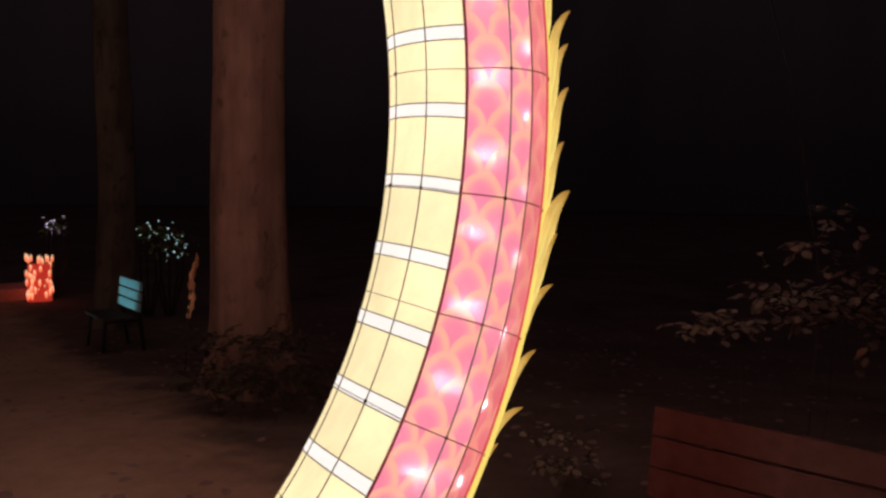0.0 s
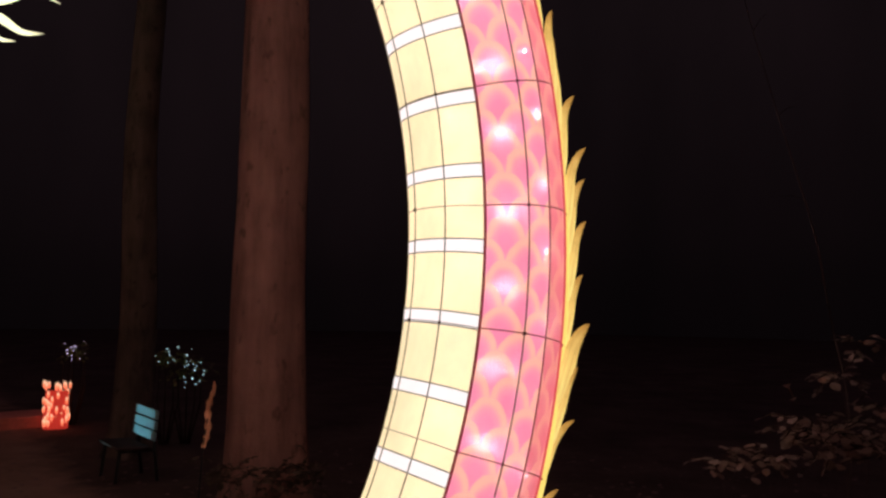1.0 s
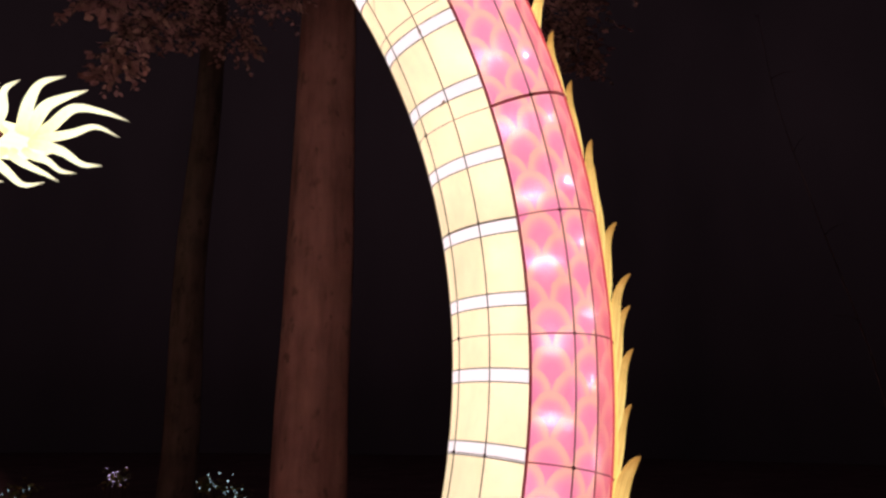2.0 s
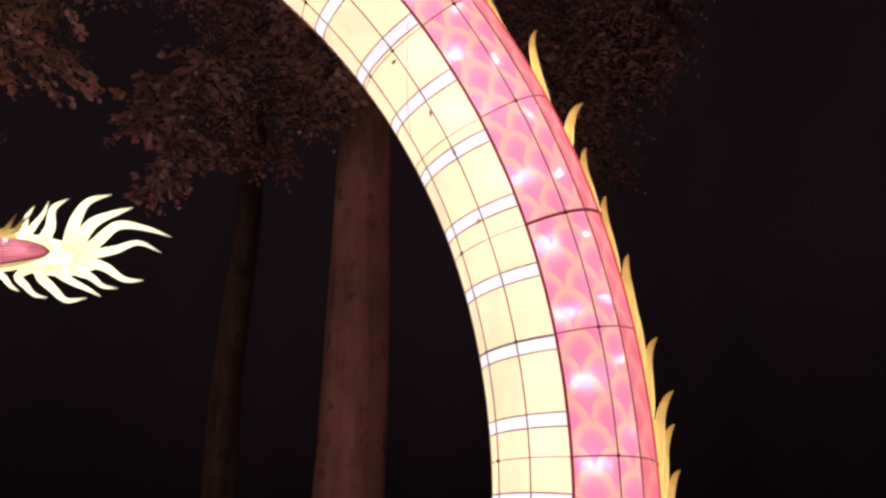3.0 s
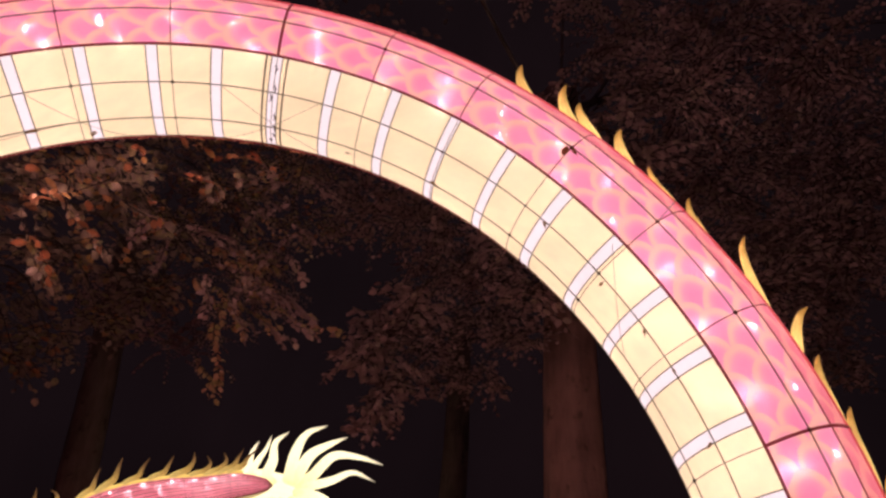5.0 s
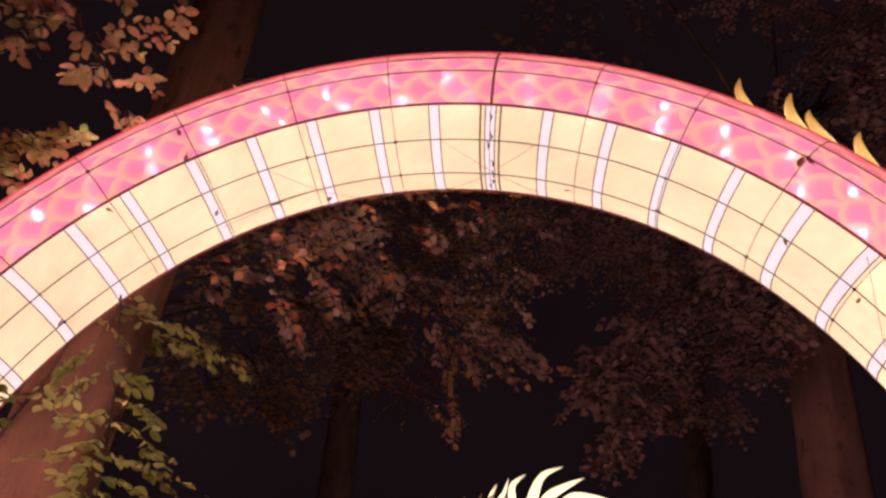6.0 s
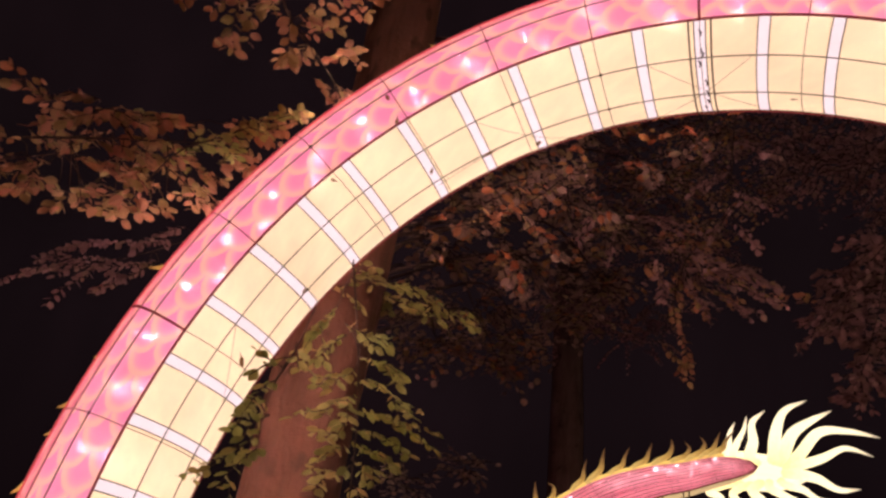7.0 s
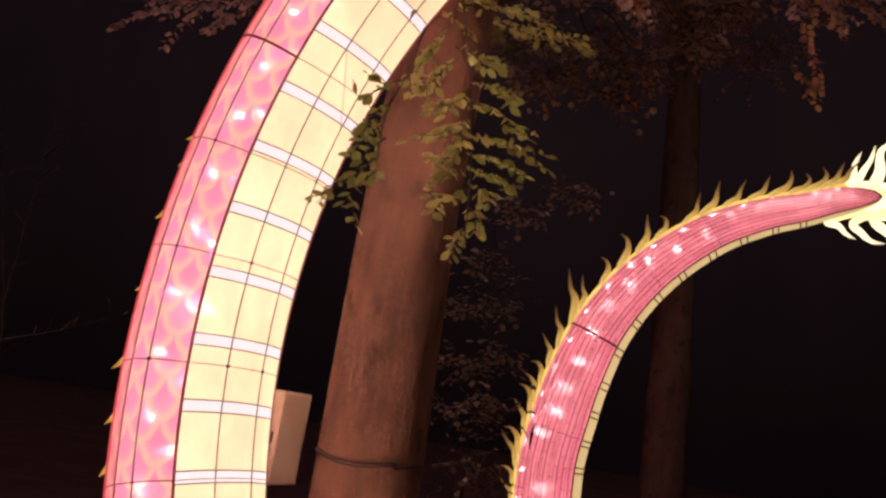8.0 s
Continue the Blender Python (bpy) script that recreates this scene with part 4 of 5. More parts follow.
def backdrop():
    """Night woods too dark to tell apart, as an added glowing wall far behind."""
    m = Nodes("night_woods_glow")
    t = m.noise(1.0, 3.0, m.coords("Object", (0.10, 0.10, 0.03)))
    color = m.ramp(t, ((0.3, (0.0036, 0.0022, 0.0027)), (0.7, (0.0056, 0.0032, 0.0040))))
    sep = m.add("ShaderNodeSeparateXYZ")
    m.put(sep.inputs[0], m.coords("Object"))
    # the emission rises with height and meets the dark ground softly
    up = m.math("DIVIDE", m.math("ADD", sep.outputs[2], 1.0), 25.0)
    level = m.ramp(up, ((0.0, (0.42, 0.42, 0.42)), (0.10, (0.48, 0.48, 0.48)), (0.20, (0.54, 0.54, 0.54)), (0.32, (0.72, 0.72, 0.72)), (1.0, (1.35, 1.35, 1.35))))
    # added glow: the emission rises to one side, with no source behind it
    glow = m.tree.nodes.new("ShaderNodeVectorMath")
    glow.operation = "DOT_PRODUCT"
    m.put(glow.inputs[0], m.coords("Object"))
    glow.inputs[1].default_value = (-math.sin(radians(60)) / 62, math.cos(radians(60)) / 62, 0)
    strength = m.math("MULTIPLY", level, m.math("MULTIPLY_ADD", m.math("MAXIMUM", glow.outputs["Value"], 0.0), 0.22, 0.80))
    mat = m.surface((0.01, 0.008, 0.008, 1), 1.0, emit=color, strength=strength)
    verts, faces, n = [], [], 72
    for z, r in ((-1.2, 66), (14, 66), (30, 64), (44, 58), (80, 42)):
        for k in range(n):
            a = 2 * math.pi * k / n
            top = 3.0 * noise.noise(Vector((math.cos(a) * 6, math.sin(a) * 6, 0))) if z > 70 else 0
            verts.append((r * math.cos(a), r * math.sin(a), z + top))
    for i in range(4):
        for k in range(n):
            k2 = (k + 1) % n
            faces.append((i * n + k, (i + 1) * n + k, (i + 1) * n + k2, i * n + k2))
    tagged(part("backdrop", mesh_of("backdrop", verts, faces), mat), "added glowing wall in place of the distant dark woods at night", "backdrop", kind="structure")


backdrop()


# leafy branches that hang in close to the arch
def branch(label, d, leaf_mat, leaf, seed, stem, strokes, thick=0.006, gap=0.34, sides=2):
    """A branch about d metres away: its stem passes the directions stem, its twigs run from direction to direction."""
    pts = curve_points([place(a, e, d + 0.12 * math.sin(2.1 * k + seed)) for k, (a, e) in enumerate(stem)], 24)
    ob = thing("hanging_branch", pts[0], label, "branch", "hanging branches")
    part("stem", mesh_of("stem", *sweep(pts, [thick * (1 - 0.75 * i / 23) for i in range(24)], 6)), TWIG, ob)
    spray = Spray(seed)
    spray.tilt = 1.0
    rnd = spray.rnd
    for a0, e0, a1, e1 in strokes:
        a = place(a0, e0, d + rnd.uniform(-0.1, 0.1))
        root = min(pts, key=lambda p: (p - a).length)
        b = place(a1, e1, d + rnd.uniform(-0.25, 0.25))
        spray.twigs.append(sweep([root, root.lerp(a, 0.5) + Vector((0, 0, 0.02)), a], [thick * 0.5, thick * 0.42, thick * 0.35], 4))
        spray.twig(a, b, min(0.003, thick * 0.5), leaf, leaf * gap, 0.1)
        for _ in range(sides):
            s = a.lerp(b, rnd.uniform(0.25, 0.85))
            e = s + (b - a) * 0.3 + Vector((rnd.uniform(-1, 1), rnd.uniform(-1, 1), rnd.uniform(-0.7, 0.5))) * (0.03 + (b - a).length * 0.18)
            spray.twig(s, e, 0.002, leaf, leaf * 0.42, 0.1)
    spray.build(ob, leaf_mat, "leaves")
    return ob


branch("green beech branch with yellowing leaves hanging by the arch", 3.45, LEAF_GREEN, 0.05, 31,
       ((63.2, 28.3), (62.0, 24.9), (60.7, 20.0), (60.0, 15.1), (59.7, 11.3)),
       ((62.6, 23.7, 59.4, 23.0), (61.0, 21.8, 57.8, 21.2), (60.8, 20.3, 56.9, 19.1), (60.5, 18.5, 55.0, 17.2), (60.3, 17.2, 56.6, 16.7), (60.2, 15.5, 57.9, 14.9),
        (60.2, 15.1, 62.0, 13.5), (60.5, 16.2, 62.9, 14.8), (60.6, 18.1, 62.1, 16.4), (62.2, 23.0, 64.3, 20.6), (63.3, 24.7, 64.9, 21.7), (59.8, 14.0, 58.9, 12.6),
        (59.9, 12.7, 60.3, 10.9), (60.8, 19.4, 62.7, 18.1), (61.1, 22.5, 60.2, 23.4), (60.3, 16.6, 57.7, 15.6), (61.2, 21.0, 63.3, 19.5)))
branch("small green beech twig hanging in front of the arch", 3.02, LEAF_GREEN, 0.046, 38,
       ((64.9, 24.4), (65.5, 21.4), (66.4, 19.0), (66.5, 16.3)),
       ((65.4, 21.0, 67.6, 20.0), (66.3, 19.4, 67.9, 17.3), (66.5, 18.2, 68.1, 16.0), (66.1, 17.3, 68.1, 14.4), (66.3, 16.3, 69.5, 12.7), (66.3, 15.2, 68.2, 12.8),
        (65.6, 21.7, 64.9, 20.4), (66.0, 20.2, 67.4, 20.7)), 0.004, 0.5, 1)
branch("yellow-green branch with narrow autumn leaves", 4.3, LEAF_GREEN, 0.055, 32,
       ((65.4, 23.6), (63.1, 25.7), (60.5, 26.6), (56.3, 25.4)),
       ((64.0, 25.2, 60.6, 27.2), (62.0, 26.5, 58.9, 26.6), (60.5, 26.6, 56.2, 26.0), (59.6, 25.7, 56.7, 25.0), (58.9, 25.5, 52.9, 24.9), (63.2, 25.8, 61.7, 24.8),
        (61.3, 26.4, 59.4, 24.8)))
branch("copper beech branch reaching over the arch", 3.86, LEAF_COPPER, 0.056, 33,
       ((78.3, 46.1), (74.4, 43.1), (72.1, 40.8), (68.9, 39.2), (66.6, 37.2), (66.5, 35.4)),
       ((76.1, 43.5, 80.7, 39.4), (75.6, 43.1, 80.7, 40.8), (76.4, 41.5, 76.1, 38.1), (73.8, 42.1, 75.5, 39.9), (74.4, 43.1, 70.7, 44.3), (70.7, 41.9, 65.5, 44.4),
        (69.2, 42.0, 66.1, 42.9), (72.3, 41.1, 71.6, 38.8), (71.0, 40.4, 68.0, 41.4), (69.3, 39.0, 66.0, 40.6), (67.3, 37.7, 65.0, 37.7), (67.0, 37.0, 68.6, 37.9),
        (67.0, 36.5, 65.3, 36.4), (80.4, 42.5, 77.0, 42.6), (73.5, 41.5, 75.1, 41.8), (71.5, 40.6, 70.4, 42.2), (70.2, 39.9, 71.0, 38.5), (75.6, 42.6, 78.1, 39.6)))
branch("copper beech spray with many oval leaves", 3.70, LEAF_COPPER, 0.055, 34,
       ((86.1, 28.4), (81.3, 30.3), (78, 31.3), (74.5, 32.5), (68.7, 35.6)),
       ((81.9, 31.4, 76, 33), (82.8, 31.5, 79, 32), (81.3, 30.3, 76, 31.3), (74.4, 32.4, 68.9, 35.8), (73.8, 32.9, 69.9, 34.7), (78.8, 29.9, 72.9, 28.3),
        (78, 29.8, 79.1, 27.5), (80.7, 29.1, 77.7, 28.4), (79.7, 27.2, 76.1, 27.5), (76.6, 28.5, 73.2, 28.5), (73.6, 30.8, 70.9, 31.7), (82.6, 28.6, 79.4, 28.5),
        (82.4, 26.8, 78.5, 27), (81.2, 25.9, 77.3, 26.7), (84.8, 31.0, 88.2, 31.1), (82.7, 32.1, 86.6, 30.9), (80.0, 32.4, 84.5, 30.4), (82.0, 31.3, 85.5, 29.8), (77.0, 32.9, 81.5, 31.6), (80.1, 30.1, 76.2, 30.2), (76.9, 30.7, 74.2, 30.2), (82.5, 29.7, 79, 30.2)))
branch("dim low branch behind the arch", 5.6, LEAF_BROWN, 0.056, 35,
       ((71.4, 28.1), (74.5, 25.6), (77.8, 23.4), (80.8, 21.8)),
       ((75.3, 24.1, 84.0, 20.2), (74.9, 25.5, 81.6, 22.9), (75.9, 23.6, 78.4, 21.3), (74.4, 26.6, 77.2, 24.6), (77.8, 23.4, 82.8, 21.1), (78.9, 22.9, 77.1, 22.3)))
branch("tan beech spray reaching towards the arch", 4.15, LEAF_COPPER, 0.055, 45,
       ((93.9, 22.5), (90.3, 25), (85.8, 27.2), (81, 30), (76.5, 32.9)),
       ((86.1, 28.2, 89.3, 27.6), (86.1, 27.2, 90.2, 25.2), (84, 27.6, 87.4, 25.7), (83, 26.8, 85.8, 25.1), (81.5, 27, 83, 25.1), (80.4, 28.4, 81.6, 26),
        (79.4, 29.1, 77.1, 28.6), (86.8, 24.9, 89.2, 23.9), (90.7, 24.3, 88.7, 26.2), (82.8, 29.5, 85.1, 28.5), (81.2, 30.7, 83.5, 28.8), (78, 31, 80.6, 28.9),
        (76, 29.8, 72.6, 28.4), (75.3, 31.8, 71.3, 32.4), (74.6, 33.5, 71.3, 34.5), (84.6, 27, 84.8, 25.5), (88.5, 25.9, 87.3, 27.4)))
branch("orange and red leaves under the arch", 4.6, LEAF_MIXED, 0.056, 36,
       ((60.4, 32.3), (54.8, 33.6), (48.7, 35.2), (41.7, 36.5), (37.2, 37.4)),
       ((54.7, 33.4, 51.1, 33.1), (51.6, 34.5, 45.7, 35.6), (50.9, 33.7, 45.6, 34.7), (52.4, 32.9, 50.1, 32.0), (58.0, 30.5, 55.9, 29.6), (47.3, 33.4, 43.4, 32.3),
        (41.7, 36.3, 41.1, 35.1), (40.4, 36.9, 38.7, 36.8), (38.1, 37.5, 37.1, 37.2), (50.7, 31.9, 47.3, 30.0), (55.9, 31.1, 54.0, 30.6), (53.1, 30.4, 49.4, 26.9),
        (57.9, 29.4, 56.9, 28.9), (51.6, 28.6, 50.2, 26.7)))
branch("brown leafy branch beyond the arch", 5.6, LEAF_BROWN, 0.052, 37,
       ((48.1, 35.9), (43.6, 33.1), (39.3, 30.4), (35.9, 28.2)),
       ((42.6, 32.9, 38.8, 32.0), (40.4, 31.0, 35.8, 30.1), (38.3, 29.7, 31.8, 28.6), (36.3, 28.5, 31.5, 27.4), (38.2, 29.0, 36.8, 26.5), (40.2, 30.2, 39.5, 27.3),
        (44.5, 33.3, 46.1, 31.0), (37.3, 29.1, 33.9, 29.6), (43.3, 32.0, 43.9, 29.6), (35.8, 27.8, 33.9, 26.5)))
branch("dim brown leafy branch below the crown", 6.4, LEAF_BROWN, 0.056, 39,
       ((22.7, 33.4), (24.7, 29.9), (25.8, 26.5), (26.9, 23.4)),
       ((23.9, 31.0, 27.3, 29.4), (24.7, 29.5, 29.6, 25.8), (25.5, 27.2, 30.7, 25.0), (25.8, 26.5, 23.3, 25.1), (26.2, 24.9, 24.8, 22.5), (26.5, 24.2, 27.5, 20.7),
        (26.9, 23.4, 25.5, 21.3), (25.1, 28.7, 22.5, 27.3)))
branch("dim copper twig hanging from the crown", 5.6, LEAF_BROWN, 0.052, 40,
       ((34.6, 39.4), (35.0, 36.3), (35.0, 33.6), (35.0, 31.0)),
       ((34.8, 37.5, 32.2, 36.6), (35.0, 35.9, 37.0, 34.5), (34.9, 34.4, 32.7, 33.5), (35.0, 33.6, 36.5, 31.5), (34.8, 32.5, 33.2, 30.8), (34.9, 36.7, 37.0, 36.8)))
branch("brown leafy branch tip lit from below", 5.7, LEAF_COPPER, 0.05, 44,
       ((43.7, 32.0), (39.9, 30.8), (36.8, 29.8), (33.2, 28.5)),
       ((39.6, 30.9, 36.0, 31.1), (38.3, 30.1, 32.1, 28.7), (37.4, 29.3, 31.7, 27.6), (39.6, 29.5, 36.5, 26.7), (38.0, 28.8, 34.4, 27.3), (41.0, 29.8, 38.4, 27.4),
        (40.7, 31.2, 38.0, 32.0), (39.0, 27.2, 37.8, 23.3), (39.8, 24.9, 38.1, 23.2)))
branch("yellow-green beech sprig touching the arch", 3.66, LEAF_GREEN, 0.048, 47,
       ((78.3, 28.2), (77.0, 30.8), (75.3, 32.2), (73.1, 33.6), (69.6, 35.8)),
       ((75.6, 32.0, 73.7, 33.0), (73.7, 33.2, 71.8, 34.4), (71.8, 34.4, 69.6, 35.7), (74.9, 32.1, 72.7, 32.4), (73.1, 33.6, 71.2, 34.0), (76.4, 31.2, 75.0, 32.4), (73.7, 32.2, 72.5, 31.5), (72.5, 34.1, 70.8, 35.1), (77.2, 30.5, 75.6, 30.4)), 0.004, 0.4, 1)
branch("bright orange and yellow autumn leaves under the arch", 4.1, LEAF_ORANGE, 0.058, 46,
       ((54.0, 30.8), (49.7, 33.9), (45.7, 36.7), (41.5, 38.6)),
       ((55.3, 31.2, 57.1, 31.5), (54.1, 31.7, 57.3, 30.3), (50.3, 31.8, 48.7, 30.9), (52.6, 30.1, 50.4, 28.5), (51.6, 29.6, 52.8, 29.3), (50.0, 35.8, 46.9, 35.7), (47.9, 37.1, 47.0, 36.6), (46.3, 34.7, 44.5, 33.2), (43.9, 35.9, 42.0, 36.3), (41.8, 37.7, 39.9, 38.1), (40.1, 38.1, 38.2, 38.4), (45.0, 38.3, 42.7, 38.2), (53.6, 31.4, 51.3, 33.2), (50.6, 31.4, 47.9, 33.5), (53.1, 33.3, 50.3, 34.7), (54.7, 32.4, 52.5, 32.3), (49.6, 30.4, 47.2, 31.4)), 0.0028, 0.8, 0)


# ---------------------------------------------------------------- benches
WOOD = plain("weathered_bench_wood", (0.175, 0.09, 0.086), 0.75, 0.0, 18.0, 0.5, 0.3)
IRON = plain("painted_iron", (0.03, 0.03, 0.03), 0.5, 0.2)
TEAL = plain("cyan_lit_wood", (0.35, 0.60, 0.66), 0.6, 0.0, 18.0, 0.2, 0.2)


def bench(at, turn, slat_mat, label, length=1.7, seat_mat=None, step=0.107):
    """A park bench: three slats to the back, three to the seat, two iron side frames. Its back runs along x from the origin; it faces -y."""
    ob = thing("park_bench", (0, 0, 0), label, "bench", "park benches")
    for k in range(3):
        s = part("back_slat", box_mesh("slat", length, 0.03, 0.10, 0.005), slat_mat, ob)
        s.matrix_basis = pose(length / 2, 0.012 * k, 0.555 + step * k, -6, 0, 0)
    for k in range(3):
        s = part("seat_slat", box_mesh("slat", length, 0.115, 0.032, 0.005), seat_mat or slat_mat, ob)
        s.matrix_basis = pose(length / 2, -0.10 - 0.125 * k, 0.425 + 0.004 * k)
    for x in (0.13 * length, length * 0.87):
        leg = sweep([(x, 0.08, 0.0), (x, 0.03, 0.42), (x, 0.028, 0.6), (x, 0.052, 0.80)], [0.022] * 4, 8)
        front = sweep([(x, -0.40, 0.0), (x, -0.36, 0.39)], [0.022] * 2, 8)
        rail = sweep([(x, 0.03, 0.39), (x, -0.38, 0.395)], [0.02] * 2, 8)
        for nm, g in (("rear_leg", leg), ("front_leg", front), ("seat_rail", rail)):
            part(nm, mesh_of(nm, *g), IRON, ob)
    ob.matrix_basis = pose(at[0], at[1], ground_z(at[0], at[1]), 0, 0, turn)
    return ob


bench((0.745, 2.93), math.degrees(math.atan2(-0.515, 0.555)), WOOD, "brown wooden park bench with three back slats", 1.75)
far_bench = place(21.0, 0, 11.3)
# the cyan light on the back slats is also put into their colour
bench((far_bench.x, far_bench.y), -53, TEAL, "short park bench, back slats coloured cyan-lit, dark seat", 0.85, plain("dark_seat_wood", (0.045, 0.026, 0.022), 0.8), 0.122)


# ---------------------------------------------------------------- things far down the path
# Unseen fixture added as the source of the cyan light on the bench.
def added_spot():
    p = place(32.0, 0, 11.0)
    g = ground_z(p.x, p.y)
    ob = thing("added_spotlight", (p.x, p.y, g), "added garden spotlight out of view, for the cyan light on the bench", "spotlight")
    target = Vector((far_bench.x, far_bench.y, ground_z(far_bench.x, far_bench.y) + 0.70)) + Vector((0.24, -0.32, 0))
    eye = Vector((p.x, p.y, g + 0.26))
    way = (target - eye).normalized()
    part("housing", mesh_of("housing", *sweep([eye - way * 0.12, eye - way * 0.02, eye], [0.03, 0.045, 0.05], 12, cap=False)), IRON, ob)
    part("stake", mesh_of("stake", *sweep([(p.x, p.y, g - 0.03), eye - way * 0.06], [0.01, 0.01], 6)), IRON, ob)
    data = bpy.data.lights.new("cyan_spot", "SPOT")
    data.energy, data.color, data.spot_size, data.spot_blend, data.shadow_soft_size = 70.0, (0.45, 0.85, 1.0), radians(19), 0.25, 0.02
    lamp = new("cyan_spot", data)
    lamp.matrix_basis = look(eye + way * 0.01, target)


added_spot()


def red_lantern():
    p = place(25.5, 0, 15.5)
    g = ground_z(p.x, p.y)
    ob = thing("flame_lantern", (p.x, p.y, g), "glowing red-orange lantern of many upright petals", "lantern")
    m = flame_silk("red_petal_silk", (1.0, 0.10, 0.05), (1.0, 0.24, 0.12), (1.0, 0.55, 0.36), 1.0)
    rnd = random.Random(9)
    toward = -Vector((p.x, p.y, 0)).normalized()
    across = toward.cross(Vector((0, 0, 1)))
    for k in range(90):
        x, h, t = rnd.uniform(-0.2, 0.2), rnd.uniform(0.0, 0.66), rnd.uniform(-0.06, 0.1)
        if 0.03 < x < 0.11 and h > 0.5:
            continue
        o = Vector((p.x, p.y, g + 0.02 + h)) + across * x + toward * t
        ctrl = [o, o + Vector((0, 0, 0.05)) + toward * 0.02, o + Vector((0, 0, 0.09)) + toward * 0.025, o + Vector((0, 0, 0.13))]
        w = [0.02 * math.sin(math.pi * (0.15 + 0.83 * j / 9)) + 0.003 for j in range(10)]
        part("petal", mesh_of("petal", *sweep(curve_points(ctrl, 10), w, 7, 0.5, toward)), m, ob)
    core = sweep([(p.x, p.y, g), (p.x, p.y, g + 0.3), (p.x, p.y, g + 0.62)], [0.19, 0.19, 0.17], 16, 0.4, toward)
    part("core", mesh_of("core", *core), lit("red_core", (0.5, 0.03, 0.02), 0.7), ob)
    return ob


red_lantern()


def platform():
    a, b = place(25.3, 0, 16.3), place(31.5, 0, 15.8)
    mid, way = (a + b) / 2, (b - a)
    me = box_mesh("platform", way.length, 0.9, 0.2, 0.02)
    # the red light on the platform is put into its base colour
    ob = part("platform", me, plain("red_lit_surface", (0.85, 0.3, 0.26), 0.9))
    ob.matrix_basis = pose(mid.x, mid.y, -0.5 + 0.095, 0, 0, math.degrees(math.atan2(way.y, way.x)))
    tagged(ob, "low platform with the red lantern light put into its colour", "platform")


platform()


def feather_banner():
    top, bottom = place(16.2, -4.9, 8.2), place(17.0, -10.6, 8.2)
    ob = thing("leaf_banner", (bottom.x, bottom.y, ground_z(bottom.x, bottom.y)), "narrow leaf-shaped banner coloured orange-lit, on a thin stake", "banner")
    foot = Vector((bottom.x, bottom.y, ground_z(bottom.x, bottom.y) - 0.02))
    part("stake", mesh_of("stake", *sweep([foot, bottom.lerp(top, 0.3), bottom.lerp(top, 0.6)], [0.009] * 3, 8)), IRON, ob)
    side = Vector((math.cos(radians(16.5)), math.sin(radians(16.5)), 0))
    ctrl = [bottom.lerp(top, 0.26), bottom.lerp(top, 0.45) + side * 0.02, bottom.lerp(top, 0.7) - side * 0.012, bottom.lerp(top, 0.9) + side * 0.01, top]
    w = [0.036 * math.sin(math.pi * (0.12 + 0.86 * j / 25)) ** 0.8 * (0.75 + 0.3 * math.sin(j * 1.9)) * (1.25 - 0.6 * j / 25) + 0.003 for j in range(26)]
    # the orange light on the cloth is put into its colour
    part("leaf_panel", mesh_of("leaf", *sweep(curve_points(ctrl, 26), w, 8, 0.3, Vector((top.x, top.y, 0)).normalized())),
         plain("orange_lit_cloth", (0.8, 0.38, 0.22), 0.8), ob)


feather_banner()


def glint_shrub(az, el, d, spread, count, color, seed):
    c = place(az, el, d)
    g = ground_z(c.x, c.y)
    ob = thing("lit_shrub", (c.x, c.y, g), "dark shrub with tiny glowing points for its lit leaves", "shrub", "lit shrubs")
    spray = Spray(seed)
    spray.clump(c, spread * 1.3, 40, 0.07, 0.06, 0.8)
    for k in range(5):
        a = 1.256 * k
        spray.twigs.append(sweep([(c.x + math.cos(a) * 0.05, c.y + math.sin(a) * 0.05, g - 0.02), (c.x + math.cos(a) * 0.2, c.y + math.sin(a) * 0.2, (g + c.z) / 2),
                                  (c.x + math.cos(a) * spread * 0.7, c.y + math.sin(a) * spread * 0.7, c.z)], [0.02, 0.014, 0.006], 6))
    spray.build(ob, LEAF_GREEN, "leaves")
    # glowing points put in for leaves that catch light
    bm = bmesh.new()
    bmesh.ops.create_icosphere(bm, subdivisions=1, radius=0.011)
    me = bpy.data.meshes.new("leaf_glint")
    bm.to_mesh(me)
    bm.free()
    me.materials.append(lit("leaf_glint", color, 1.1))
    rnd = random.Random(seed)
    for _ in range(count):
        f = part("leaf_glint", me, None, ob)
        s = rnd.uniform(0.5, 1.3)
        f.matrix_basis = Matrix.Translation(c + Vector((rnd.gauss(0, 0.5), rnd.gauss(0, 0.5), rnd.gauss(0, 0.42))) * spread) @ Matrix.Scale(s, 4)


glint_shrub(19.2, -3.6, 13.5, 0.22, 10, (0.5, 0.72, 0.75), 41)
glint_shrub(17.9, -4.2, 13.5, 0.30, 22, (0.48, 0.7, 0.74), 42)
glint_shrub(24.6, -3.1, 16.0, 0.22, 16, (0.85, 0.65, 0.95), 43)
glint_shrub(29.7, -3.9, 14.5, 0.2, 8, (0.45, 0.7, 0.78), 44)


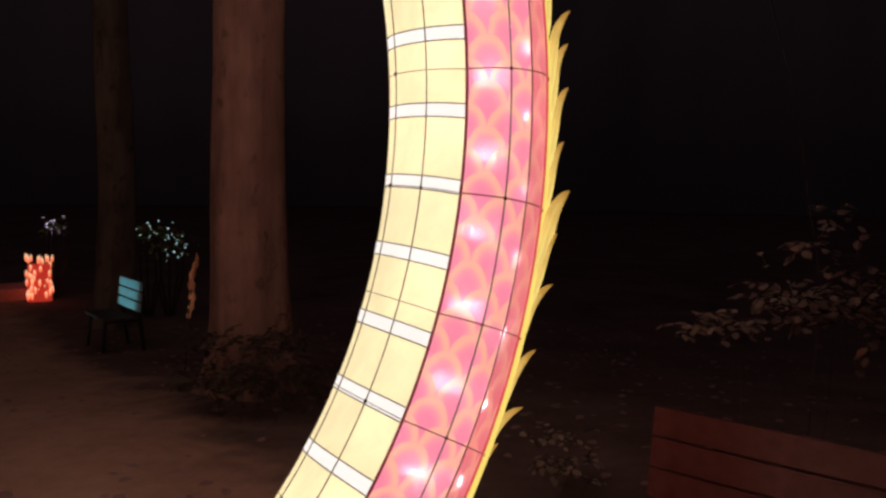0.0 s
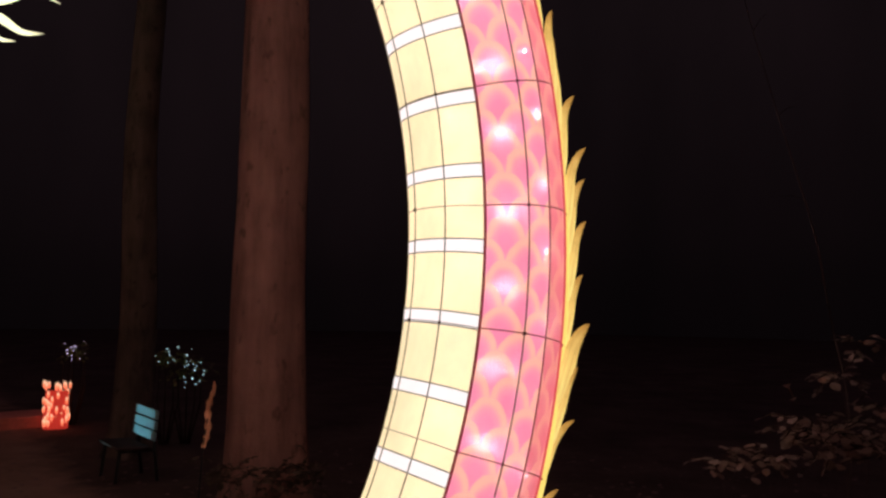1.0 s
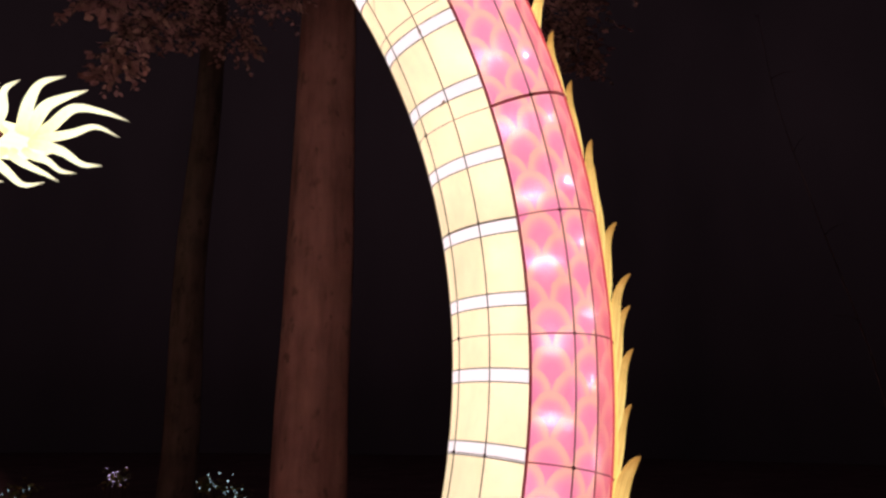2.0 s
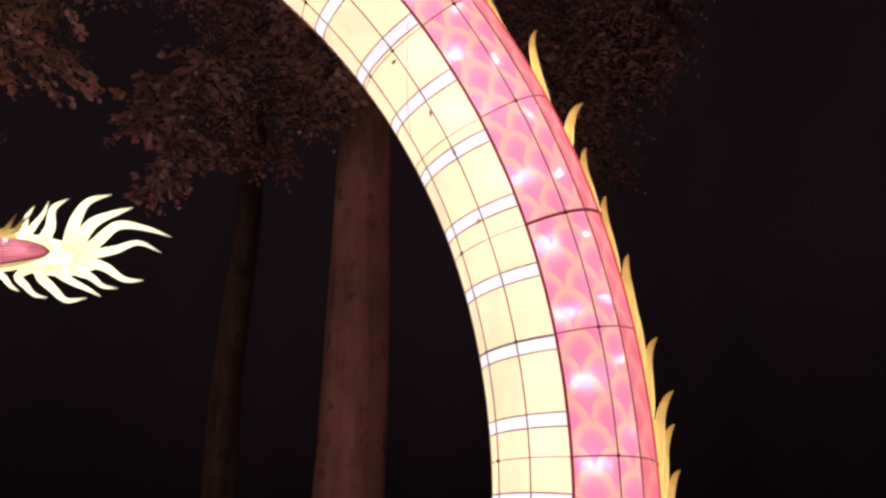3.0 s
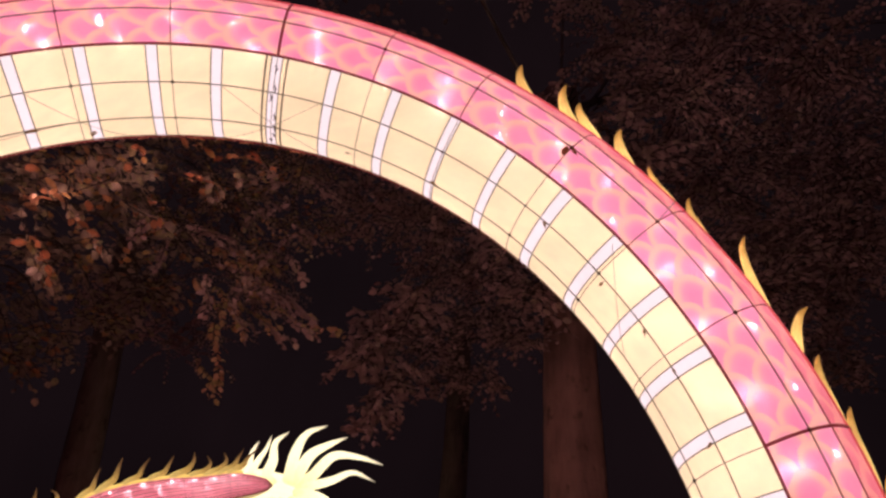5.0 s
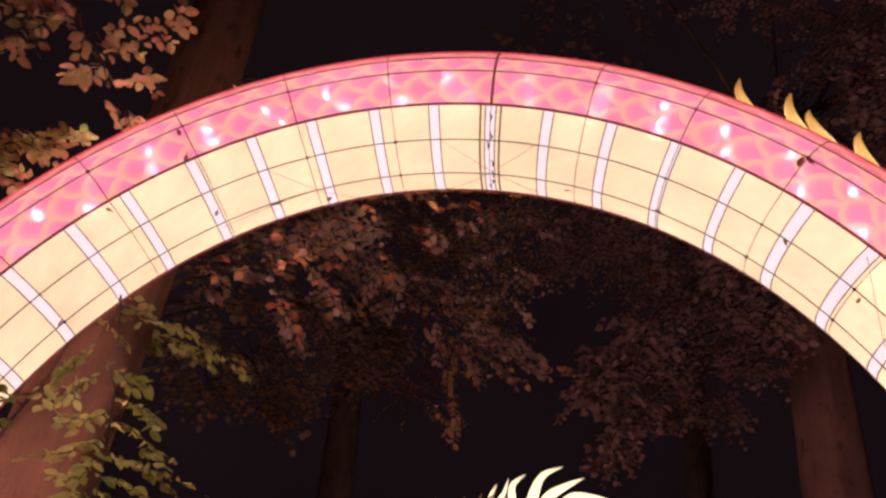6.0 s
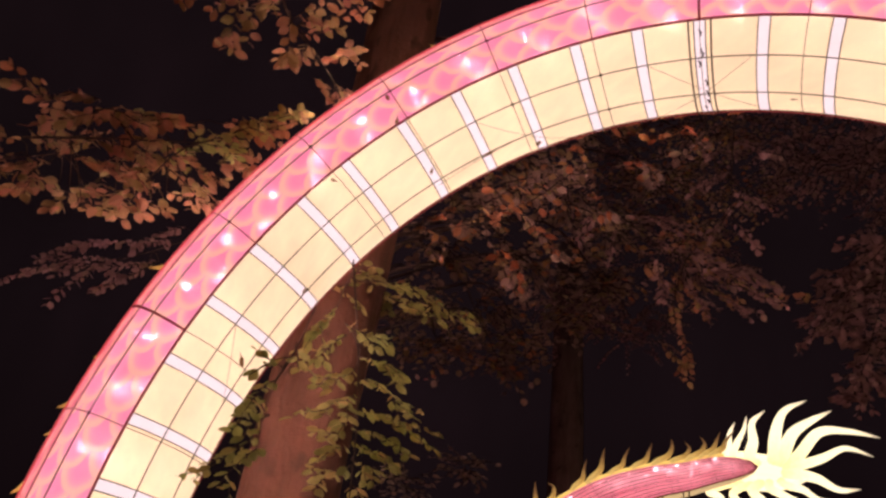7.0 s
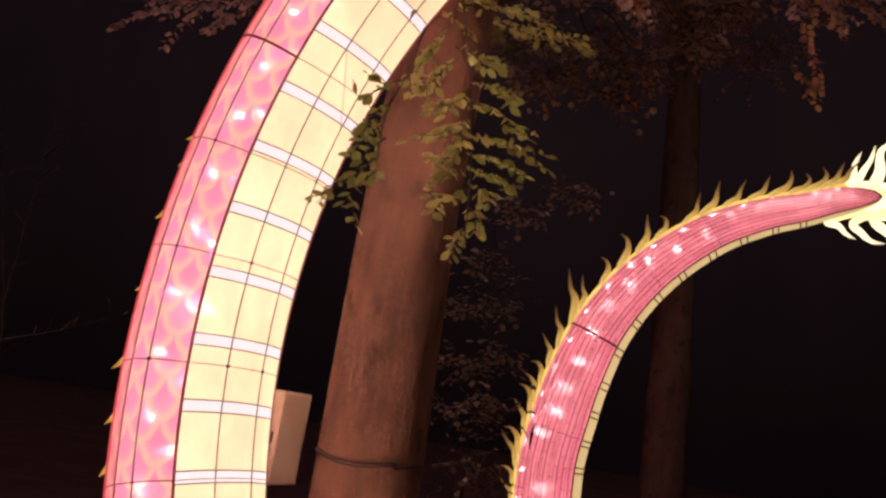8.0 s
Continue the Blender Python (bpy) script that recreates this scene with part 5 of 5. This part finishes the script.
def shrub(points, label, leaf_mat, leaf, seed):
    first = place(*points[0][:3])
    g = ground_z(first.x, first.y)
    ob = thing("shrub", (first.x, first.y, g), label, "shrub", "shrubs")
    spray = Spray(seed)
    for az, el, d, radius, twigs in points:
        c = place(az, el, d)
        spray.clump(c, radius, twigs, leaf, leaf * 0.7, 0.45)
        spray.twigs.append(sweep(curve_points([(c.x * 0.98 + first.x * 0.02, c.y * 0.98 + first.y * 0.02, ground_z(c.x, c.y) - 0.02), (c.x + 0.03, c.y - 0.02, (g + c.z) / 2), c], 8),
                                 [0.0016 - 0.00015 * i for i in range(8)], 6))
    spray.build(ob, leaf_mat, "leaves")


shrub(((-23.5, -7.6, 4.5, 0.26, 30), (-16.6, -8.9, 4.4, 0.15, 12), (-19.4, -8.6, 4.4, 0.18, 18), (-22, -6.6, 4.6, 0.26, 28), (-25.6, -7.4, 4.6, 0.28, 30), (-28, -7.4, 4.7, 0.33, 30),
       (-23.6, -3.6, 4.9, 0.2, 12), (-26, -5.4, 4.8, 0.27, 20), (-24.6, -1.6, 5.0, 0.14, 7)),
      "dim leafy shrub behind the bench", LEAF_GREY, 0.06, 51)
shrub(((-8.6, -16.8, 4.6, 0.16, 14), (-8.2, -18.4, 4.5, 0.2, 14), (-9.6, -18.6, 4.5, 0.16, 10)), "small dark undergrowth behind the arch", LEAF_GREY, 0.045, 52)


# undergrowth whose near-black leaf colour also carries the shade at the trunk's foot
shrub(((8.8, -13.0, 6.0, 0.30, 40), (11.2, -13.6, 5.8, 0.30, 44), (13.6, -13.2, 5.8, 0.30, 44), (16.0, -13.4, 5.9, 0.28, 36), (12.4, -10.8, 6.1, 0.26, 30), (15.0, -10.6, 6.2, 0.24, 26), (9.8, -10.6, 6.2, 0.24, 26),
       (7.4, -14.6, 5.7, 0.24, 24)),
      "undergrowth round the foot of the beech, leaf colour darkened for shade", LEAF_SHADE, 0.06, 55)


# electric box on the tree beside the arch, and the strap round the trunk
def electric_box():
    c = place(69.0, -2.2, 4.1)
    ob = thing("electric_box", (0, 0, 0), "beige metal electric box fixed to the tree trunk", "electric box")
    m = plain("beige_metal", (0.32, 0.225, 0.155), 0.5, 0.0, 12.0, 0.15, 0.05)
    part("body", box_mesh("body", 0.13, 0.22, 0.40, 0.012), m, ob).matrix_basis = pose(0, 0, 0.24)
    door = part("door", box_mesh("door", 0.165, 0.014, 0.38, 0.004), m, ob)
    door.matrix_basis = pose(0, -0.117, 0.24)
    part("latch", box_mesh("latch", 0.02, 0.014, 0.05, 0.003), IRON, door).matrix_basis = pose(0.05, -0.129, 0.24)
    ob.matrix_basis = pose(c.x, c.y, c.z - 0.24, 0, 0, 33)


electric_box()
b = place(63.2, 0, 4.0)
sx, sy = b.x, b.y
zs = EYE - 0.19
ring = [(sx + 0.234 * math.cos(2 * math.pi * i / 40), sy + 0.234 * math.sin(2 * math.pi * i / 40), zs + 0.012 * math.sin(i * 0.5)) for i in range(41)]
tagged(part("cable_strap", mesh_of("strap", *sweep(ring, [0.011] * 41, 6)), plain("brown_cable", (0.035, 0.018, 0.014), 0.6)), "dark cable strap tied round the tree trunk", "strap")

# guy wire that holds the arch
STEEL = plain("galvanised_wire", (0.30, 0.26, 0.25), 0.6)
guy = [arch_point(45.7, -8, 0.004), place(3.8, 38.2, 3.05), place(-1.2, 41.7, 3.3), place(-6.5, 46.0, 3.9)]
tagged(part("guy_wire", mesh_of("guy", *sweep(guy, [0.0013] * 4, 5)), STEEL), "thin steel guy wire from the arch up into the trees", "wire")


# thin saplings at the edge of the light
def sapling(d, stems, label, leaf_mat=None, leaf=0.04, seed=1, thick=0.013, skin_mat=None):
    """Each stem is a row of directions, the first one at the bottom."""
    foot = place(stems[0][0][0], 0, d)
    g = ground_z(foot.x, foot.y)
    ob = thing("sapling", (foot.x, foot.y, g), label, "sapling", "saplings")
    spray = Spray(seed)
    for k, st in enumerate(stems):
        pts = [place(az, el, d + 0.05 * k) for az, el in st]
        if k == 0:
            pts = [Vector((pts[0].x, pts[0].y, g - 0.02))] + pts
        pts = curve_points(pts, 20)
        r = thick if k == 0 else thick * 0.5
        part("stem", mesh_of("stem", *sweep(pts, [r * (1 - 0.8 * i / 19) for i in range(20)], 6)), skin_mat or BARK, ob)
        for i in range(5, 20, 2):
            v = Vector((spray.rnd.uniform(-1, 1), spray.rnd.uniform(-1, 1), spray.rnd.uniform(-0.1, 0.7))) * (0.35 if leaf_mat else 0.22)
            if leaf_mat:
                spray.twig(pts[i], pts[i] + v, 0.003, leaf, leaf * 0.6)
            else:
                spray.twigs.append(sweep([pts[i], pts[i] + v * 0.5 + Vector((0, 0, 0.03)), pts[i] + v], [0.004, 0.003, 0.001], 4))
    if leaf_mat:
        spray.build(ob, leaf_mat, "leaves")
    else:
        part("twig", mesh_of("twigs", *join(spray.twigs)), TWIG, ob)["kind"] = "stuff"


sapling(9.5, (((-24.0, -5.5), (-23.2, -1.0), (-22.5, 3.6), (-21.8, 6.7), (-19.8, 13.8), (-18.0, 20.6), (-17.2, 26.0)),), "thin bare sapling beyond the arch", skin_mat=DIM_BARK, thick=0.010)
sapling(6.4, (((85.4, -1.4), (87.0, 6.8), (89.2, 14.9)), (((86.0, 1.5), (85.8, 14.0))), ((85.8, 0.5), (82.5, 1.8), (79.4, 3.3))), "thin bare sapling with forked stems", thick=0.006, seed=2, skin_mat=FAR_BARK)
sapling(8.2, (((56.6, -1.6), (55.8, -0.6), (56.4, 6.5), (57.0, 11.2), (57.2, 15.0)),), "slender sapling with a few dim leaves", LEAF_GREY, 0.05, 3, 0.014, TWIG)
shrub(((55.0, -3.6, 8.4, 0.28, 30), (54.3, -5.2, 8.3, 0.25, 22)), "low bush with rust-coloured leaves behind the tail", LEAF_BROWN, 0.07, 53)


shrub(((57.6, 10.5, 5.5, 0.25, 30), (58.6, 7.4, 5.5, 0.25, 30), (56.4, 8.0, 5.5, 0.25, 30), (58.2, 3.7, 5.5, 0.25, 30), (55.9, 4.8, 5.5, 0.25, 30), (57.5, 0.7, 5.5, 0.25, 30), (55.9, 1.7, 5.5, 0.25, 30), (56.5, -2.5, 5.5, 0.25, 30), (56.0, 14.2, 5.5, 0.25, 30), (52.3, 15.8, 5.5, 0.20, 30)),
      "tall dim undergrowth with small leaves beside the trunk", LEAF_GREY, 0.05, 54)


# dry leaves and twigs caught on the silk
def dry_leaf(deg, phi, size, seed, mat):
    rnd = random.Random(seed)
    p = arch_point(deg, phi, 0.006)
    up = (arch_point(deg, phi, 1.0) - arch_point(deg, phi, 0.0)).normalized()
    fwd = (arch_point(deg + 0.5, phi) - arch_point(deg, phi)).normalized()
    a = rnd.uniform(0, 6.28)
    way = fwd * math.cos(a) + up.cross(fwd) * math.sin(a)
    b = up.cross(way)
    verts, faces = [], []
    for i in range(7):
        u = i / 6
        half = size * 0.3 * math.sin(math.pi * (0.06 + 0.9 * u)) ** 0.8
        curl = size * (0.25 * (u - 0.4) ** 2 + rnd.uniform(0, 0.05))
        for k in (-1, 0, 1):
            verts.append(p + way * (u - 0.4) * size + b * k * half * rnd.uniform(0.75, 1.1) + up * (curl + abs(k) * size * 0.09))
    for i in range(6):
        for k in range(2):
            o = i * 3 + k
            faces.append((o, o + 1, o + 4, o + 3))
    o = len(verts)
    stalk = sweep([p - way * size * 0.75 + up * 0.004, p - way * size * 0.4 + up * size * 0.05], [0.0012, 0.0015], 5)
    me = mesh_of("dry_leaf", verts + stalk[0], faces + [tuple(i + o for i in q) for q in stalk[1]])
    ob = part("dry_leaf", me, mat)
    tagged(ob, "curled dry leaf caught on the glowing silk arch" if mat is DRY_LEAF else "fallen yellow-brown leaf lying on the arch's rim", "leaf", "leaves caught on the arch")


for k, (deg, phi) in enumerate(((153, -88), (142, -95), (121, -85), (114, -98), (68, -95), (54, -68), (108, -112), (121, -14), (121.5, -36), (57, -15), (56.3, -11), (131, -45), (33, -66),
                                (79, -104), (45, -70), (38, -68), (25, -70))):
    dry_leaf(deg, phi, (0.040, 0.028, 0.024)[k % 3] if k < 11 else 0.02, 100 + k, DRY_LEAF)
for k, (deg, phi) in enumerate(((100.5, -128), (97, -133), (94, -127), (91.5, -134), (88.5, -130), (85.5, -133), (103, -134))):
    dry_leaf(deg, phi, 0.045 + 0.006 * (k % 3), 140 + k, LEAF_ORANGE)


# fallen leaves on the earth
def litter():
    rnd = random.Random(77)
    spray = Spray(77)
    for _ in range(1500):
        r, a = 1.5 + 11 * rnd.random() ** 0.8, rnd.uniform(-0.6, 1.9)
        x, y = -math.sin(a) * r, math.cos(a) * r
        p = Vector((x, y, ground_z(x, y) + 0.02 + 0.025 * noise.noise(Vector((x * 0.9, y * 0.9, 0)))))
        w = Vector((rnd.uniform(-1, 1), rnd.uniform(-1, 1), rnd.uniform(-0.05, 0.1)))
        spray.leaf(p, w, Vector((rnd.uniform(-0.3, 0.3), rnd.uniform(-0.3, 0.3), 1)), rnd.uniform(0.05, 0.09))
    me = leaves_mesh("fallen_leaves", spray.roots, spray.ways, spray.ups, spray.sizes)
    tagged(part("fallen_leaves", me, LEAF_BROWN), "scattered brown fallen leaves on the earth", "leaves", kind="stuff")


litter()
